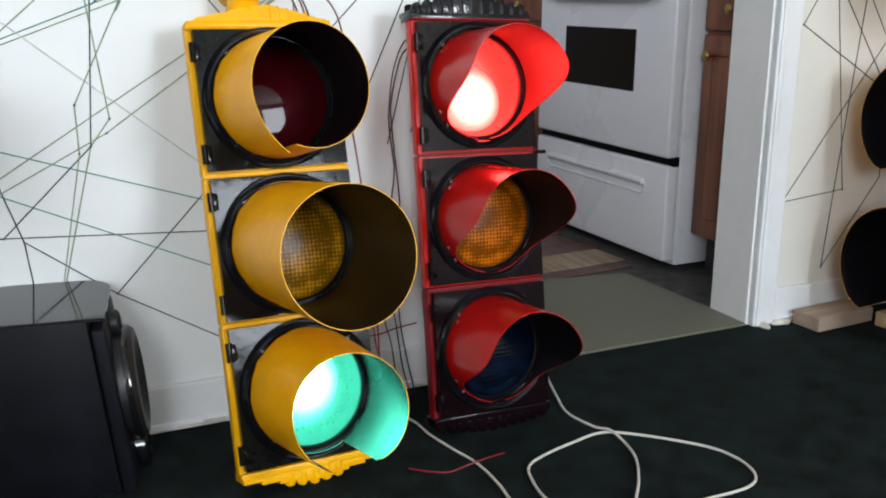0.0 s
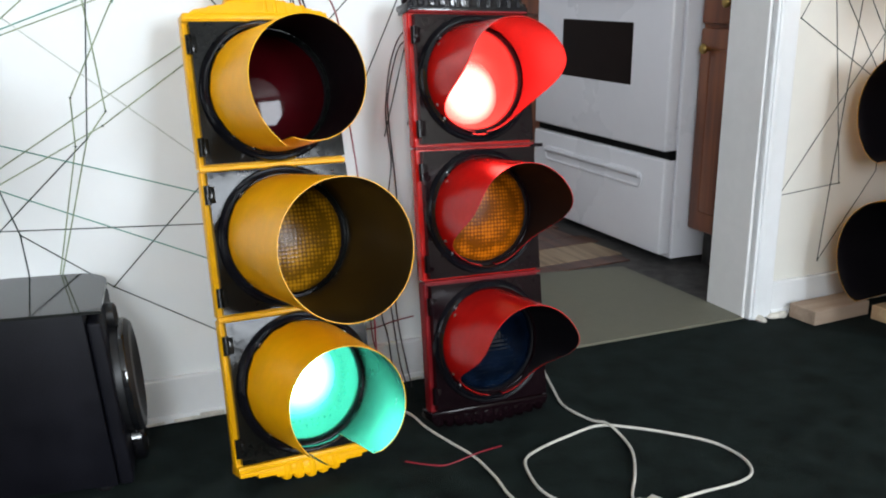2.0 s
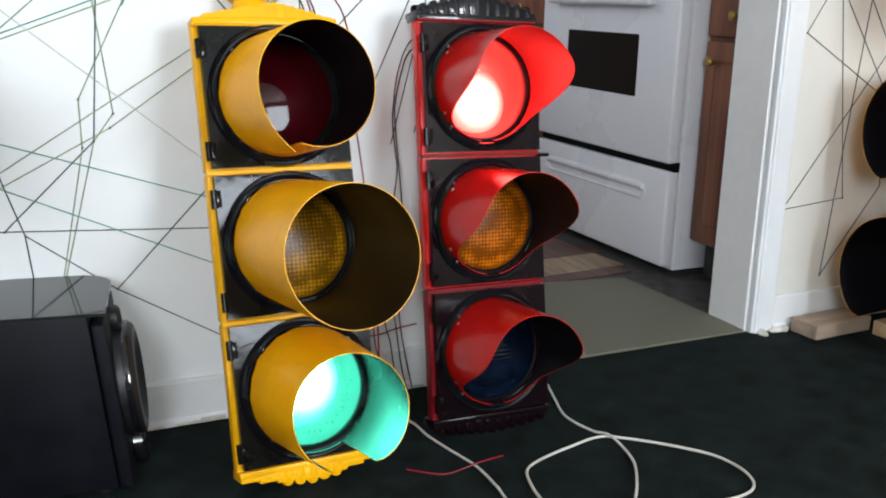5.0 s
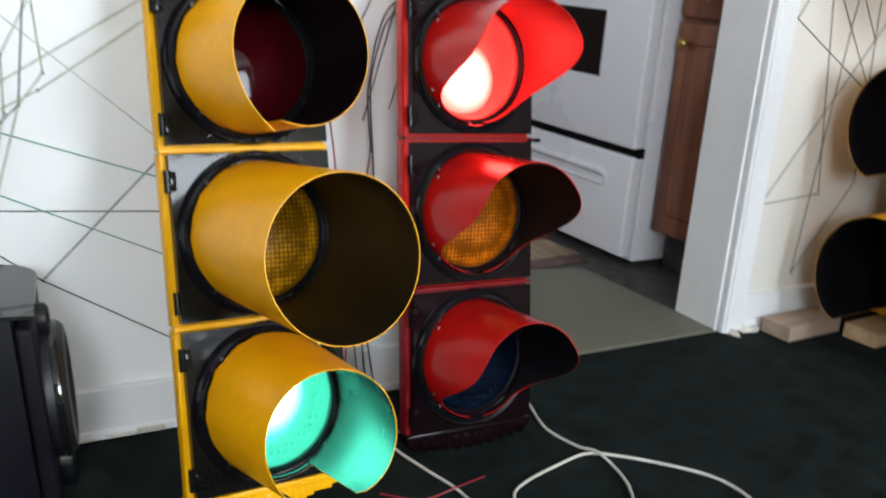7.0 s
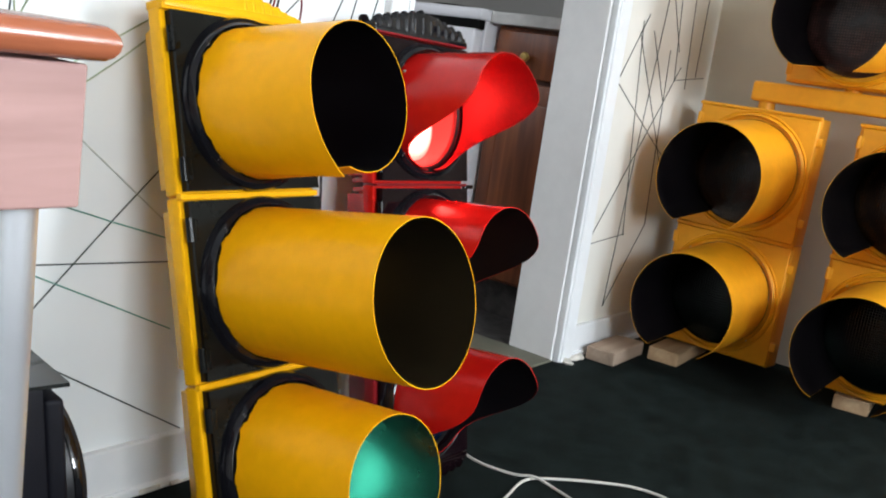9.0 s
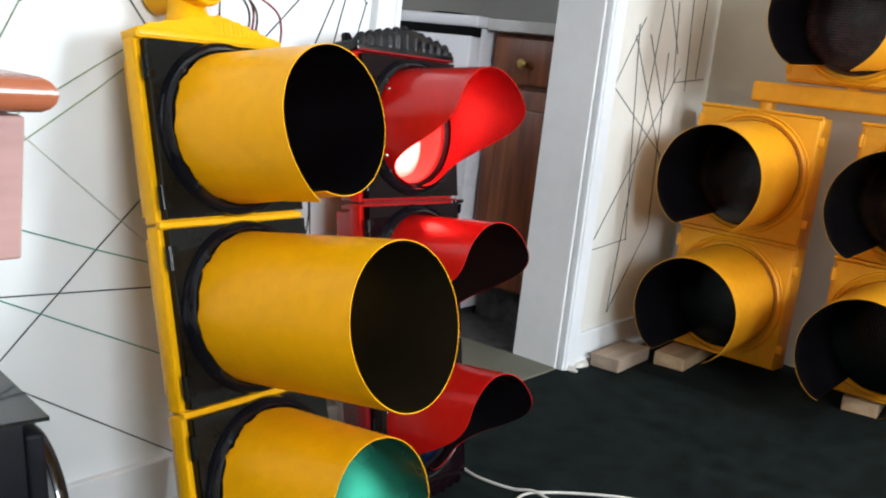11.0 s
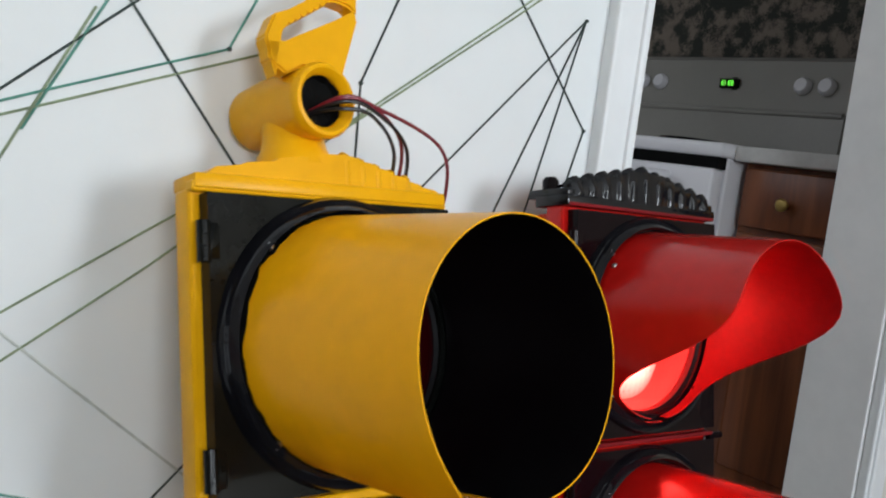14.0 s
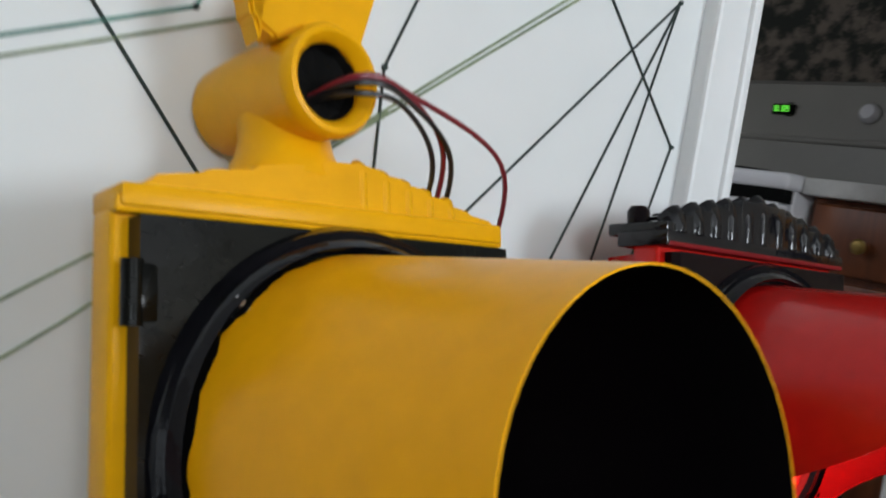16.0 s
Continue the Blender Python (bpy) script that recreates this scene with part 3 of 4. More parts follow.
def red_signal():
    P, W, D, r = 0.251, 0.247, 0.112, 0.1005
    sig = thing("traffic_signal", "red three-lamp traffic signal with black doors, top red lit",
                "traffic signal", pose(1.110, 1.715, 0.036, -11.2, 1.2, 0.0), "vintage traffic signals")
    for i, (lens, txt) in enumerate(((LENS_BLUE, "unlit blue-green lens"), (LENS_AMBER, "unlit amber prismatic lens"), (LENS_RED_ON, "brightly lit red lens"))):
        # The lowest housing has its shade painted in with the darker red.
        hood = section(sig, P * (i + 0.5), P, W, D, RED_SHADE_LIPS if i == 0 else RED, BLACK_RED_GLOW, lens,
                # Top lining has painted red glow, the lower two painted shade.
                visor(r + 0.001, swept(0.170, 0.010, radians(60), radians(146)), 0.09, radians(8), seed=7 + i), (RED, INNER_RED_GLOW if i == 2 else INNER_BLACK_SHADE), r, 0.004, name_lens=txt,
                bulb=(BULB_RED, 0.0, -0.026, 0.066) if i == 2 else None)
        for deg in (-118, -52, 48, 112):
            a = radians(deg)
            part("rivet", lathe([(0, 0.0022), (0.0022, 0.0016), (0.0032, 0)], Matrix.Translation(((r + 0.001) * math.sin(a), -0.013, (r + 0.001) * math.cos(a) - 0.001)) @ pose(0, 0, 0, 0, deg, 0), 10),
                 STEEL, hood, "bright steel rivet", smooth=True)
    crown(sig, BLACK_CAST, W, 0.062, 3 * P, 1, 0.042, 6, "top_casting", "black stepped and fluted top casting", 11)
    part("cap_bolt", lathe([(0.009, 0), (0.009, 0.018), (0.006, 0.022), (0, 0.023)], Matrix.Translation((-W / 2 + 0.012, 0.03, 3 * P + 0.008)), 12), BLACK_RED_GLOW, sig, smooth=True)
    crown(sig, BLACK_RED_GLOW, W, 0.062, 0.0, -1, 0.030, 3, "bottom_casting", "black stepped bottom casting", 11)
    part("latch", box(W / 2 - 0.004, W / 2 + 0.022, -0.010, -0.002, 2 * P - 0.008, 2 * P - 0.001, 0.002), BLACK_RED_GLOW, sig, "small black door latch")
    return sig


def big_signal():
    P, W, D, r = 0.347, 0.345, 0.16, 0.150
    sig = thing("five_lamp_signal", "weathered yellow five-lamp traffic signal cluster standing on wood blocks",
                "traffic signal", pose(2.414, 1.497, 0.040, -2.0, 0, -92.0))
    sites = [(-0.222, 0, LENS_GREEN_OFF, "unlit green lens"), (-0.222, 1, LENS_AMBER_DARK, "unlit amber lens"),
             (0.222, 0, LENS_GREEN_OFF, "unlit green lens"), (0.222, 1, LENS_AMBER_DARK, "unlit amber lens"), (0.0, 2, LENS_RED_DARK, "unlit red lens")]
    for k, (x, row, lens, txt) in enumerate(sites):
        zc = P * (row + 0.5) + (0.084 if row == 2 else 0)
        unit = new("lamp_section")
        unit.parent, unit.location = sig, (x, 0, 0)
        section(unit, zc, P, W, D, YELLOW_OLD, YELLOW_OLD, lens, visor(r - 0.006, slotted(0.24, radians(30)), 0.10, radians(30), seed=20 + k), (YELLOW_OLD, INNER_BLACK_SHADE), r,
                0.0, name_lens=txt, rough_ring=False, rim=0.07)
        for dz in (-0.11, 0.11):
            part("latch_tab", box(W / 2 - 0.012, W / 2 + 0.014, -0.010, 0.004, zc + dz - 0.012, zc + dz + 0.012, 0.004, 2), YELLOW_OLD, unit, smooth=True)
    zt = 2 * P
    part("crossbar", box(-0.262, 0.262, 0.005, 0.055, zt + 0.024, zt + 0.078, 0.008, 3), YELLOW_OLD, sig)
    for x in (-0.222, 0.222, 0.0):
        z0, z1 = (zt - 0.004, zt + 0.036) if x else (zt + 0.066, zt + 0.094)
        part("bracket_post", lathe([(0.030, z0), (0.022, z0 + 0.008), (0.022, z1 - 0.008), (0.030, z1)], Matrix.Translation((x, 0.035, 0)), 20), YELLOW_OLD, sig, smooth=True)
    return sig


# ---- the room ----
WY, TH = 1.975, 0.13                       # wall with the doorway
OL, OR_, OH = 1.212, 1.995, 2.05           # doorway
XL, XR, YB, YK, ZC = -1.7, 2.66, -2.4, 4.3, 2.42


def structure(name, bm, m, label="", smooth=False):
    return tagged(part(name, bm, m, None, label, smooth), kind="structure")


bm = bmesh.new()
bmesh.ops.create_grid(bm, x_segments=40, y_segments=40, size=0.5, matrix=Matrix.Translation(((XL + XR) / 2, (YB + WY) / 2, 0)) @ Matrix.Diagonal((XR - XL, WY - YB, 1, 1)))
structure("floor", bm, CARPET, "dark green-black worn carpet")
structure("subfloor", box(XL - 0.1, XR + 0.2, YB - 0.1, YK + 0.1, -0.12, -0.012), TAR, "dark wooden subfloor under carpet and boards")
bm = box(XL - 0.12, OL, WY, WY + TH, 0, ZC)
structure("wall_north", bm, WALL, "white painted wall with yarn lines stretched over it")
structure("wall_north_right", box(OR_, XR, WY, WY + TH, 0, ZC), WALL_WARM_BOUNCE, "white painted wall beside the doorway")
structure("wall_north_lintel", box(OL, OR_, WY, WY + TH, OH, ZC), WALL, "white painted wall over the doorway")
# Unseen walls close the room; their tan lowers the fill light.
structure("wall_west", box(XL - 0.12, XL, YB - 0.12, WY, 0, ZC), WALL_BOUNCE_CUT, "unseen plain wall, tan to cut bounce light")


def wall_with_window(name, along_x, at, thick, a0, a1, w0, w1, s, h, m):
    bm = None
    for p0, p1, q0, q1 in ((a0, w0, 0, ZC), (w1, a1, 0, ZC), (w0, w1, 0, s), (w0, w1, h, ZC)):
        bm = box(p0, p1, at, at + thick, q0, q1, bm=bm) if along_x else box(at, at + thick, p0, p1, q0, q1, bm=bm)
    structure(name, bm, m, "plain painted wall with a window opening")


wall_with_window("wall_south", True, YB - 0.12, 0.12, XL - 0.12, 0.6, -1.65, -0.35, 1.15, 2.3, WALL_BOUNCE_CUT)
wall_with_window("wall_south_right", True, YB - 0.12, 0.12, 0.6, XR + 0.12, 1.60, 2.56, 1.1, 2.25, WALL_BOUNCE_CUT)
structure("wall_east", box(XR, XR + 0.12, YB, WY + TH, 0, ZC), WALL_YELLOW_BOUNCE, "wall behind the signal cluster, yellow bounce and shade painted in")
structure("ceiling", box(XL - 0.12, XR + 0.12, YB - 0.12, YK + 0.12, ZC, ZC + 0.1), CEIL, "plain white ceiling")
structure("wall_kitchen_east", box(2.72, 2.84, WY + TH, YK, 0, ZC), WALL, "plain kitchen wall")
structure("wallpaper", box(2.712, 2.72, WY + TH, YK, 0.95, ZC), FLORAL, "dark floral patterned wallpaper behind the stove")
structure("wall_kitchen_north", box(0.7, 2.84, YK, YK + 0.12, 0, ZC), WALL, "plain kitchen wall")
# Unseen wall; its opening is made up for the kitchen fill lamp.
wall_with_window("wall_kitchen_west", False, 0.70, 0.12, WY + TH, YK, 2.9, 3.7, 1.05, 1.95, WALL)
# doorway trim
for nm, x0, x1 in (("door_casing_left", OL - 0.060, OL + 0.004), ("door_casing_right", OR_ - 0.004, OR_ + 0.066)):
    bm = box(x0, x1, WY - 0.018, WY + 0.002, 0, OH + 0.06, 0.004)
    box(x0 + (0.044 if x0 < 1.5 else 0.006), x1 - (0.006 if x0 < 1.5 else 0.048), WY - 0.023, WY - 0.010, 0, OH + 0.05, 0.004, 2, bm)
    structure(nm, bm, TRIM, "white painted door casing")
structure("door_jamb", box(OR_ - 0.010, OR_ + 0.002, WY + 0.003, WY + TH + 0.01, 0, OH, 0.002), JAMB, "grey-white painted door jamb")
structure("door_jamb_left", box(OL - 0.002, OL + 0.010, WY + 0.003, WY + TH + 0.01, 0, OH, 0.002), JAMB, "grey-white painted door jamb")


def baseboard(name, x0, x1):
    bm = box(x0, x1, WY - 0.014, WY + 0.001, 0.0, 0.092, 0.003)
    box(x0, x1, WY - 0.019, WY - 0.005, 0.0, 0.018, 0.005, 2, bm)
    structure(name, bm, TRIM, "white painted baseboard, scuffed along the floor")
    rnd = random.Random(x0)
    bm = None
    for i in range(int((x1 - x0) * 22)):
        x = rnd.uniform(x0, x1 - 0.05)
        bm = box(x, x + rnd.uniform(0.008, 0.05), WY - 0.0200 - 0.00006 * i, WY - 0.018, 0.002 + 0.00003 * i, rnd.uniform(0.006, 0.014), 0.001, 1, bm)
    tagged(part("paint_chips", bm, DIRT, None, "chipped dirty paint along the baseboard's foot"), category="chipped paint", kind="stuff")


baseboard("baseboard", XL, OL - 0.062)
baseboard("baseboard_right", OR_ + 0.068, XR)
for i, (x, y) in enumerate(((2.075, 1.952), (2.10, 1.955), (2.02, 1.953))):
    structure("plaster_rubble", lathe([(0, 0.010), (0.012, 0.008), (0.020, 0.002), (0.018, -0.002)], Matrix.Translation((x, y, 0.002)) @ pose(0, 0, 0, 0, 0, 40 * i) @ Matrix.Diagonal((1.5, 0.7, 1, 1)), 9), DIRT, "crumbled plaster at the wall's foot")

# kitchen floor: vinyl at the doorway, boards and bare underlay beyond
bm = extrude_xz([(OL + 0.01, -WY), (OR_ - 0.012, -WY), (1.985, -2.10), (1.975, -2.485), (1.69, -2.53), (OL - 0.4, -2.55), (OL - 0.4, -2.11), (OL + 0.01, -2.11)], 0, 0.006)
bmesh.ops.transform(bm, matrix=Matrix(((1, 0, 0, 0), (0, 0, -1, 0), (0, 1, 0, 0), (0, 0, 0, 1))), verts=bm.verts[:])
structure("vinyl_floor", bm, VINYL, "grey-green vinyl flooring cut off at the doorway")
bm = box(0.8, 2.72, WY + TH, YK, -0.012, 0.0)
structure("kitchen_underlay", bm, TAR, "black worn underlay of the kitchen floor")
y = 2.40
k = 0
while y < 4.2:
    w = (0.07, 0.16, 0.09, 0.13)[k % 4]
    bx = box(0.8, 2.05 + 0.02 * (k % 3), 0, w - 0.003, 0, 0.004, 0.0012, 1)
    bmesh.ops.transform(bx, matrix=Matrix.Translation((0, y, 0)) @ pose(0, 0, 0, 0, 0, 4.0), verts=bx.verts[:])
    structure("floor_board", bx, BOARD_TAN if k % 4 == 1 else BOARD_DARK, "worn tan floor board" if k % 4 == 1 else "dark stained floor board")
    y += w
    k += 1


# ---- yarn on the wall ----
def yarn(pts, colour, y=WY, r=0.0012):
    t = thing("yarn_line", {"dark": "dark green yarn stretched between pins on the white wall", "teal": "teal green yarn stretched between pins on the white wall",
                            "olive": "olive green yarn stretched between pins on the white wall", "grey": "pale grey-green yarn stretched on the white wall"}[colour],
              "yarn", None, "yarn lines on the wall")
    bm = None
    for (a, b), (c, d) in zip(pts, pts[1:]):
        bm = tube([(a, y - r * 0.8, b), (c, y - r * 0.8, d)], r, 6, bm)
    part("strand", bm, YARN[colour], t, smooth=True)
    for (c, d), (a, b), (e, f) in zip(pts, pts[1:], pts[2:]):
        if abs((a - c) * (f - b) - (b - d) * (e - a)) < 0.12 * math.hypot(a - c, b - d) * math.hypot(e - a, f - b):
            continue
        p = new("pin", PIN)
        p.parent, p.location = t, (a, y, b)


PIN = bpy.data.meshes.new("pin")
pb = lathe([(0, 0.004), (0.0022, 0.003), (0.0022, 0.0)], FRONT, 6)
pb.to_mesh(PIN)
pb.free()
PIN.materials.append(YARN["dark"])
DARK_L = [[(-0.1, 0.43), (0.284, 0.407), (0.44, 0.559), (0.458, 0.797), (0.47, 1.3)], [(-0.1, 0.43), (0.631, 0.387), (0.78, 0.378)], [(0.80, 0.63), (0.627, 0.456), (0.463, 0.285), (0.80, 0.078)],
          [(0.20, 0.80), (0.291, 0.479), (0.316, 0.398), (0.463, 0.285)], [(0.316, 0.398), (0.335, 0.20)], [(0.46, 0.80), (0.59, 0.912), (0.75, 1.05)], [(0.45, 1.06), (0.578, 0.905), (0.76, 0.69)],
          [(0.90, 1.10), (0.812, 0.870), (0.826, 0.60)], [(0.80, 0.67), (1.116, 0.985)]]
DARK_M = [[(0.93, 0.58), (1.116, 0.985), (1.00, 0.53)], [(0.94, 1.06), (1.137, 0.858), (1.05, 0.55)], [(0.76, 0.70), (0.95, 0.36)]]
TEAL = [[(-0.1, 0.688), (0.30, 0.556), (0.627, 0.448), (0.75, 0.41)], [(-0.1, 0.66), (0.291, 0.479), (0.636, 0.319), (0.74, 0.27)], [(0.30, 0.74), (0.524, 0.826), (0.669, 0.880), (0.74, 1.03)], [(0.50, 0.79), (0.563, 0.91), (0.63, 1.04)]]
OLIVE = [[(0.0, 0.33), (0.295, 0.516), (0.611, 0.715), (0.80, 0.83)], [(0.0, 0.35), (0.293, 0.489), (0.468, 0.581), (0.613, 0.682), (0.82, 0.84)], [(0.55, 0.895), (0.419, 0.632), (0.42, 0.547), (0.36, 0.25)],
         [(0.44, 0.90), (0.475, 0.606), (0.44, 0.559), (0.36, 0.25)], [(0.70, 0.755), (0.986, 0.962), (1.05, 1.01)], [(0.70, 0.752), (1.000, 0.966), (1.05, 1.003)], [(0.10, 0.66), (0.319, 0.738), (0.477, 0.797), (0.70, 0.88)], [(0.05, 0.53), (0.322, 0.764), (0.42, 0.85)]]
GREY = [[(0.20, 0.87), (0.322, 0.769), (0.515, 0.61), (0.76, 0.408)]]
DARK_R = [[(2.20, 0.94), (2.081, 0.753), (2.333, 0.613), (2.45, 0.55)], [(2.17, 0.92), (2.27, 0.334), (2.066, 0.317), (2.37, 0.712), (2.45, 0.82)], [(2.16, 0.89), (2.357, 0.628), (2.42, 0.54)],
          [(2.30, 1.02), (2.253, 0.491), (2.223, 0.129), (2.40, 0.357)], [(2.36, 0.86), (2.40, 0.357)], [(2.24, 0.90), (2.368, 0.718)], [(2.38, 1.00), (2.42, 0.78), (2.62, 0.80)], [(2.46, 1.10), (2.50, 0.76)], [(2.56, 1.10), (2.56, 0.80)], [(2.30, 1.05), (2.42, 0.86)]]
for rows, c in ((DARK_L, "dark"), (DARK_M, "dark"), (TEAL, "teal"), (OLIVE, "olive"), (GREY, "grey"), (DARK_R, "dark")):
    for row in rows:
        yarn(row, c)


# ---- kitchen ----
def stove():
    X, Y0, Y1 = 2.08, 2.45, 3.215
    s = thing("stove", "white free-standing electric stove with a black oven window and drawer", "stove")
    part("body", box(X + 0.045, 2.68, Y0, Y1, 0.02, 0.872, 0.004), APPLIANCE, s)
    d = part("oven_door", box(X, X + 0.043, Y0 + 0.006, Y1 - 0.004, 0.352, 0.846, 0.008, 3), APPLIANCE, s, smooth=True)
    part("oven_window", box(X - 0.002, X + 0.01, Y0 + 0.190, Y0 + 0.590, 0.533, 0.722, 0.004), OVEN_GLASS, d, "black oven window glass")
    h = box(X - 0.045, X - 0.020, Y0 + 0.10, Y1 - 0.10, 0.806, 0.830, 0.010, 3)
    for yy in (Y0 + 0.12, Y1 - 0.15):
        box(X - 0.03, X + 0.004, yy, yy + 0.03, 0.808, 0.828, 0.004, 2, h)
    part("handle", h, APPLIANCE, d, "white bar handle", smooth=True)
    w = part("drawer", box(X, X + 0.043, Y0 + 0.002, Y1 - 0.004, 0.036, 0.328, 0.008, 3), APPLIANCE, s, smooth=True)
    oval = [(Y0 + 0.13 + 0.022 * math.cos(radians(a)), 0.252 + 0.022 * math.sin(radians(a))) for a in range(90, 271, 15)] + [(Y1 - 0.11 + 0.022 * math.cos(radians(a)), 0.252 + 0.022 * math.sin(radians(a))) for a in range(270, 451, 15)]
    g = tube([(X - 0.0005, a, b) for a, b in oval + oval[:1]], 0.0045, 8)
    tube(smooth_line([(X + 0.002, Y0 + 0.125, 0.262), (X - 0.004, Y0 + 0.16, 0.267), (X - 0.004, Y1 - 0.14, 0.267), (X + 0.002, Y1 - 0.105, 0.262)], 6), 0.010, 10, g)
    part("drawer_grip", g, APPLIANCE, w, "moulded grip ridge", smooth=True)
    part("seam", box(X + 0.02, X + 0.044, Y0 + 0.004, Y1 - 0.006, 0.326, 0.354), GAP, s)
    part("seam_top", box(X + 0.015, X + 0.044, Y0 + 0.004, Y1 - 0.006, 0.845, 0.873), GAP, s)
    top = part("cooktop", box(X + 0.010, 2.66, Y0 - 0.003, Y1 + 0.003, 0.872, 0.905, 0.008, 3), APPLIANCE, s, smooth=True)
    for yy, xx, r in ((Y0 + 0.2, 2.24, 0.075), (Y1 - 0.2, 2.24, 0.095), (Y0 + 0.2, 2.45, 0.095), (Y1 - 0.2, 2.45, 0.075)):
        part("burner", lathe([(r, 0), (r, 0.008), (r * 0.8, 0.010), (r * 0.75, 0.004), (0, 0.004)], Matrix.Translation((xx, yy, 0.905)), 28), GAP, top, "dark coil burner", smooth=True)
    b = bmesh.new()
    f = b.faces.new([b.verts.new(v) for v in ((2.575, Y0, 0.905), (2.585, Y0, 1.02), (2.60, Y0, 1.025), (2.635, Y0, 1.165), (2.66, Y0, 1.178), (2.70, Y0, 1.178), (2.70, Y0, 0.905))])
    e = bmesh.ops.extrude_face_region(b, geom=[f])
    bmesh.ops.translate(b, vec=(0, Y1 - Y0, 0), verts=[v for v in e["geom"] if isinstance(v, bmesh.types.BMVert)])
    bmesh.ops.recalc_face_normals(b, faces=b.faces[:])
    bg = part("backguard", b, APPL_GREY, s, "sloping grey-white control panel")
    part("ridge", tube([(2.586, Y0 + 0.004, 1.020), (2.586, Y1 - 0.004, 1.020)], 0.008, 12), APPL_GREY, bg, "rounded ridge along the panel", smooth=True)
    m = pose(2.615, 0, 1.095, 0, -76, 0)
    for yy in (Y0 + 0.075, Y0 + 0.145, Y1 - 0.145, Y1 - 0.075):
        part("knob", lathe([(0.024, 0), (0.023, 0.012), (0.018, 0.020), (0, 0.021)], Matrix.Translation((0, yy, 0)) @ m, 20), APPLIANCE, bg, "white control knob", smooth=True)
    disp = part("clock_display", box(2.606, 2.616, 2.795, 2.855, 1.084, 1.110), GAP, bg, "black clock display")
    gm = mat("green_segments", (0.1, 0.8, 0.1), 0.4)
    pb = gm.node_tree.nodes["Principled BSDF"]
    pb.inputs["Emission Color"].default_value, pb.inputs["Emission Strength"].default_value = (0.25, 1, 0.1, 1), 1.2
    segs = None
    for i in range(4):
        yy = 2.848 - i * 0.011
        for a, b2 in ((1.091, 1.0935), (1.097, 1.0995), (1.103, 1.1055)):
            if (i + int(a * 1000)) % 3:
                segs = box(2.6045, 2.6065, yy - 0.007, yy, a, b2, bm=segs)
        segs = box(2.6045, 2.6065, yy - 0.002, yy, 1.091, 1.1055, bm=segs)
    part("digits", segs, gm, disp, "glowing green clock digits")
    for i in range(5):
        part("panel_print", box(2.608 + 0.004 * (i % 2), 2.612 + 0.004 * (i % 2), 2.80, 2.815, 1.08 + 0.008 * i, 1.0825 + 0.008 * i), GAP, bg)
    return s


def cabinet(y0, y1, label, knob_y, knob2):
    c = thing("base_cabinet", label, "cabinet", None, "kitchen base cabinets")
    X = 2.165
    part("body", box(X + 0.018, 2.70, y0, y1, 0.115, 0.868, 0.002), CAB, c)
    part("toe_kick", box(X + 0.07, 2.70, y0 + 0.005, y1 - 0.005, 0.0, 0.115), TAR, c, "dark recessed toe kick")
    d = part("drawer_front", box(X, X + 0.018, y0 + 0.008, y1 - 0.008, 0.725, 0.858, 0.006, 3), CAB, c, smooth=True)
    kn = [(0.006, 0), (0.006, 0.010), (0.014, 0.016), (0.015, 0.022), (0.010, 0.027), (0, 0.028)]
    part("knob", lathe(kn, Matrix.Translation((X, knob_y, 0.785)) @ pose(0, 0, 0, 0, -90, 0), 18), BRASS, d, "round brass knob", smooth=True)
    d = part("door", box(X, X + 0.018, y0 + 0.008, y1 - 0.008, 0.122, 0.712, 0.006, 3), CAB, c, smooth=True)
    part("door_panel", box(X - 0.005, X + 0.004, y0 + 0.055, y1 - 0.055, 0.18, 0.655, 0.008, 2), CAB, d, smooth=True)
    part("knob", lathe(kn, Matrix.Translation((X, knob2, 0.655)) @ pose(0, 0, 0, 0, -90, 0), 18), BRASS, d, "round brass knob", smooth=True)
    return c


stove()
cabinet(2.112, 2.440, "reddish-brown wooden base cabinet with brass knobs", 2.315, 2.395)
cabinet(3.225, 3.85, "reddish-brown wooden base cabinet beyond the stove", 3.5, 3.3)
wt = thing("worktop", "pale laminate kitchen worktop with a square front edge", "worktop")
part("slab", box(2.135, 2.71, 2.110, 2.444, 0.869, 0.903, 0.004), CTOP, wt)
part("splashback", box(2.69, 2.712, 2.112, 2.444, 0.903, 1.01, 0.003), CTOP, wt)
wt = thing("worktop", "pale laminate kitchen worktop beyond the stove", "worktop")
part("slab", box(2.135, 2.71, 3.222, 3.87, 0.869, 0.903, 0.004), CTOP, wt)


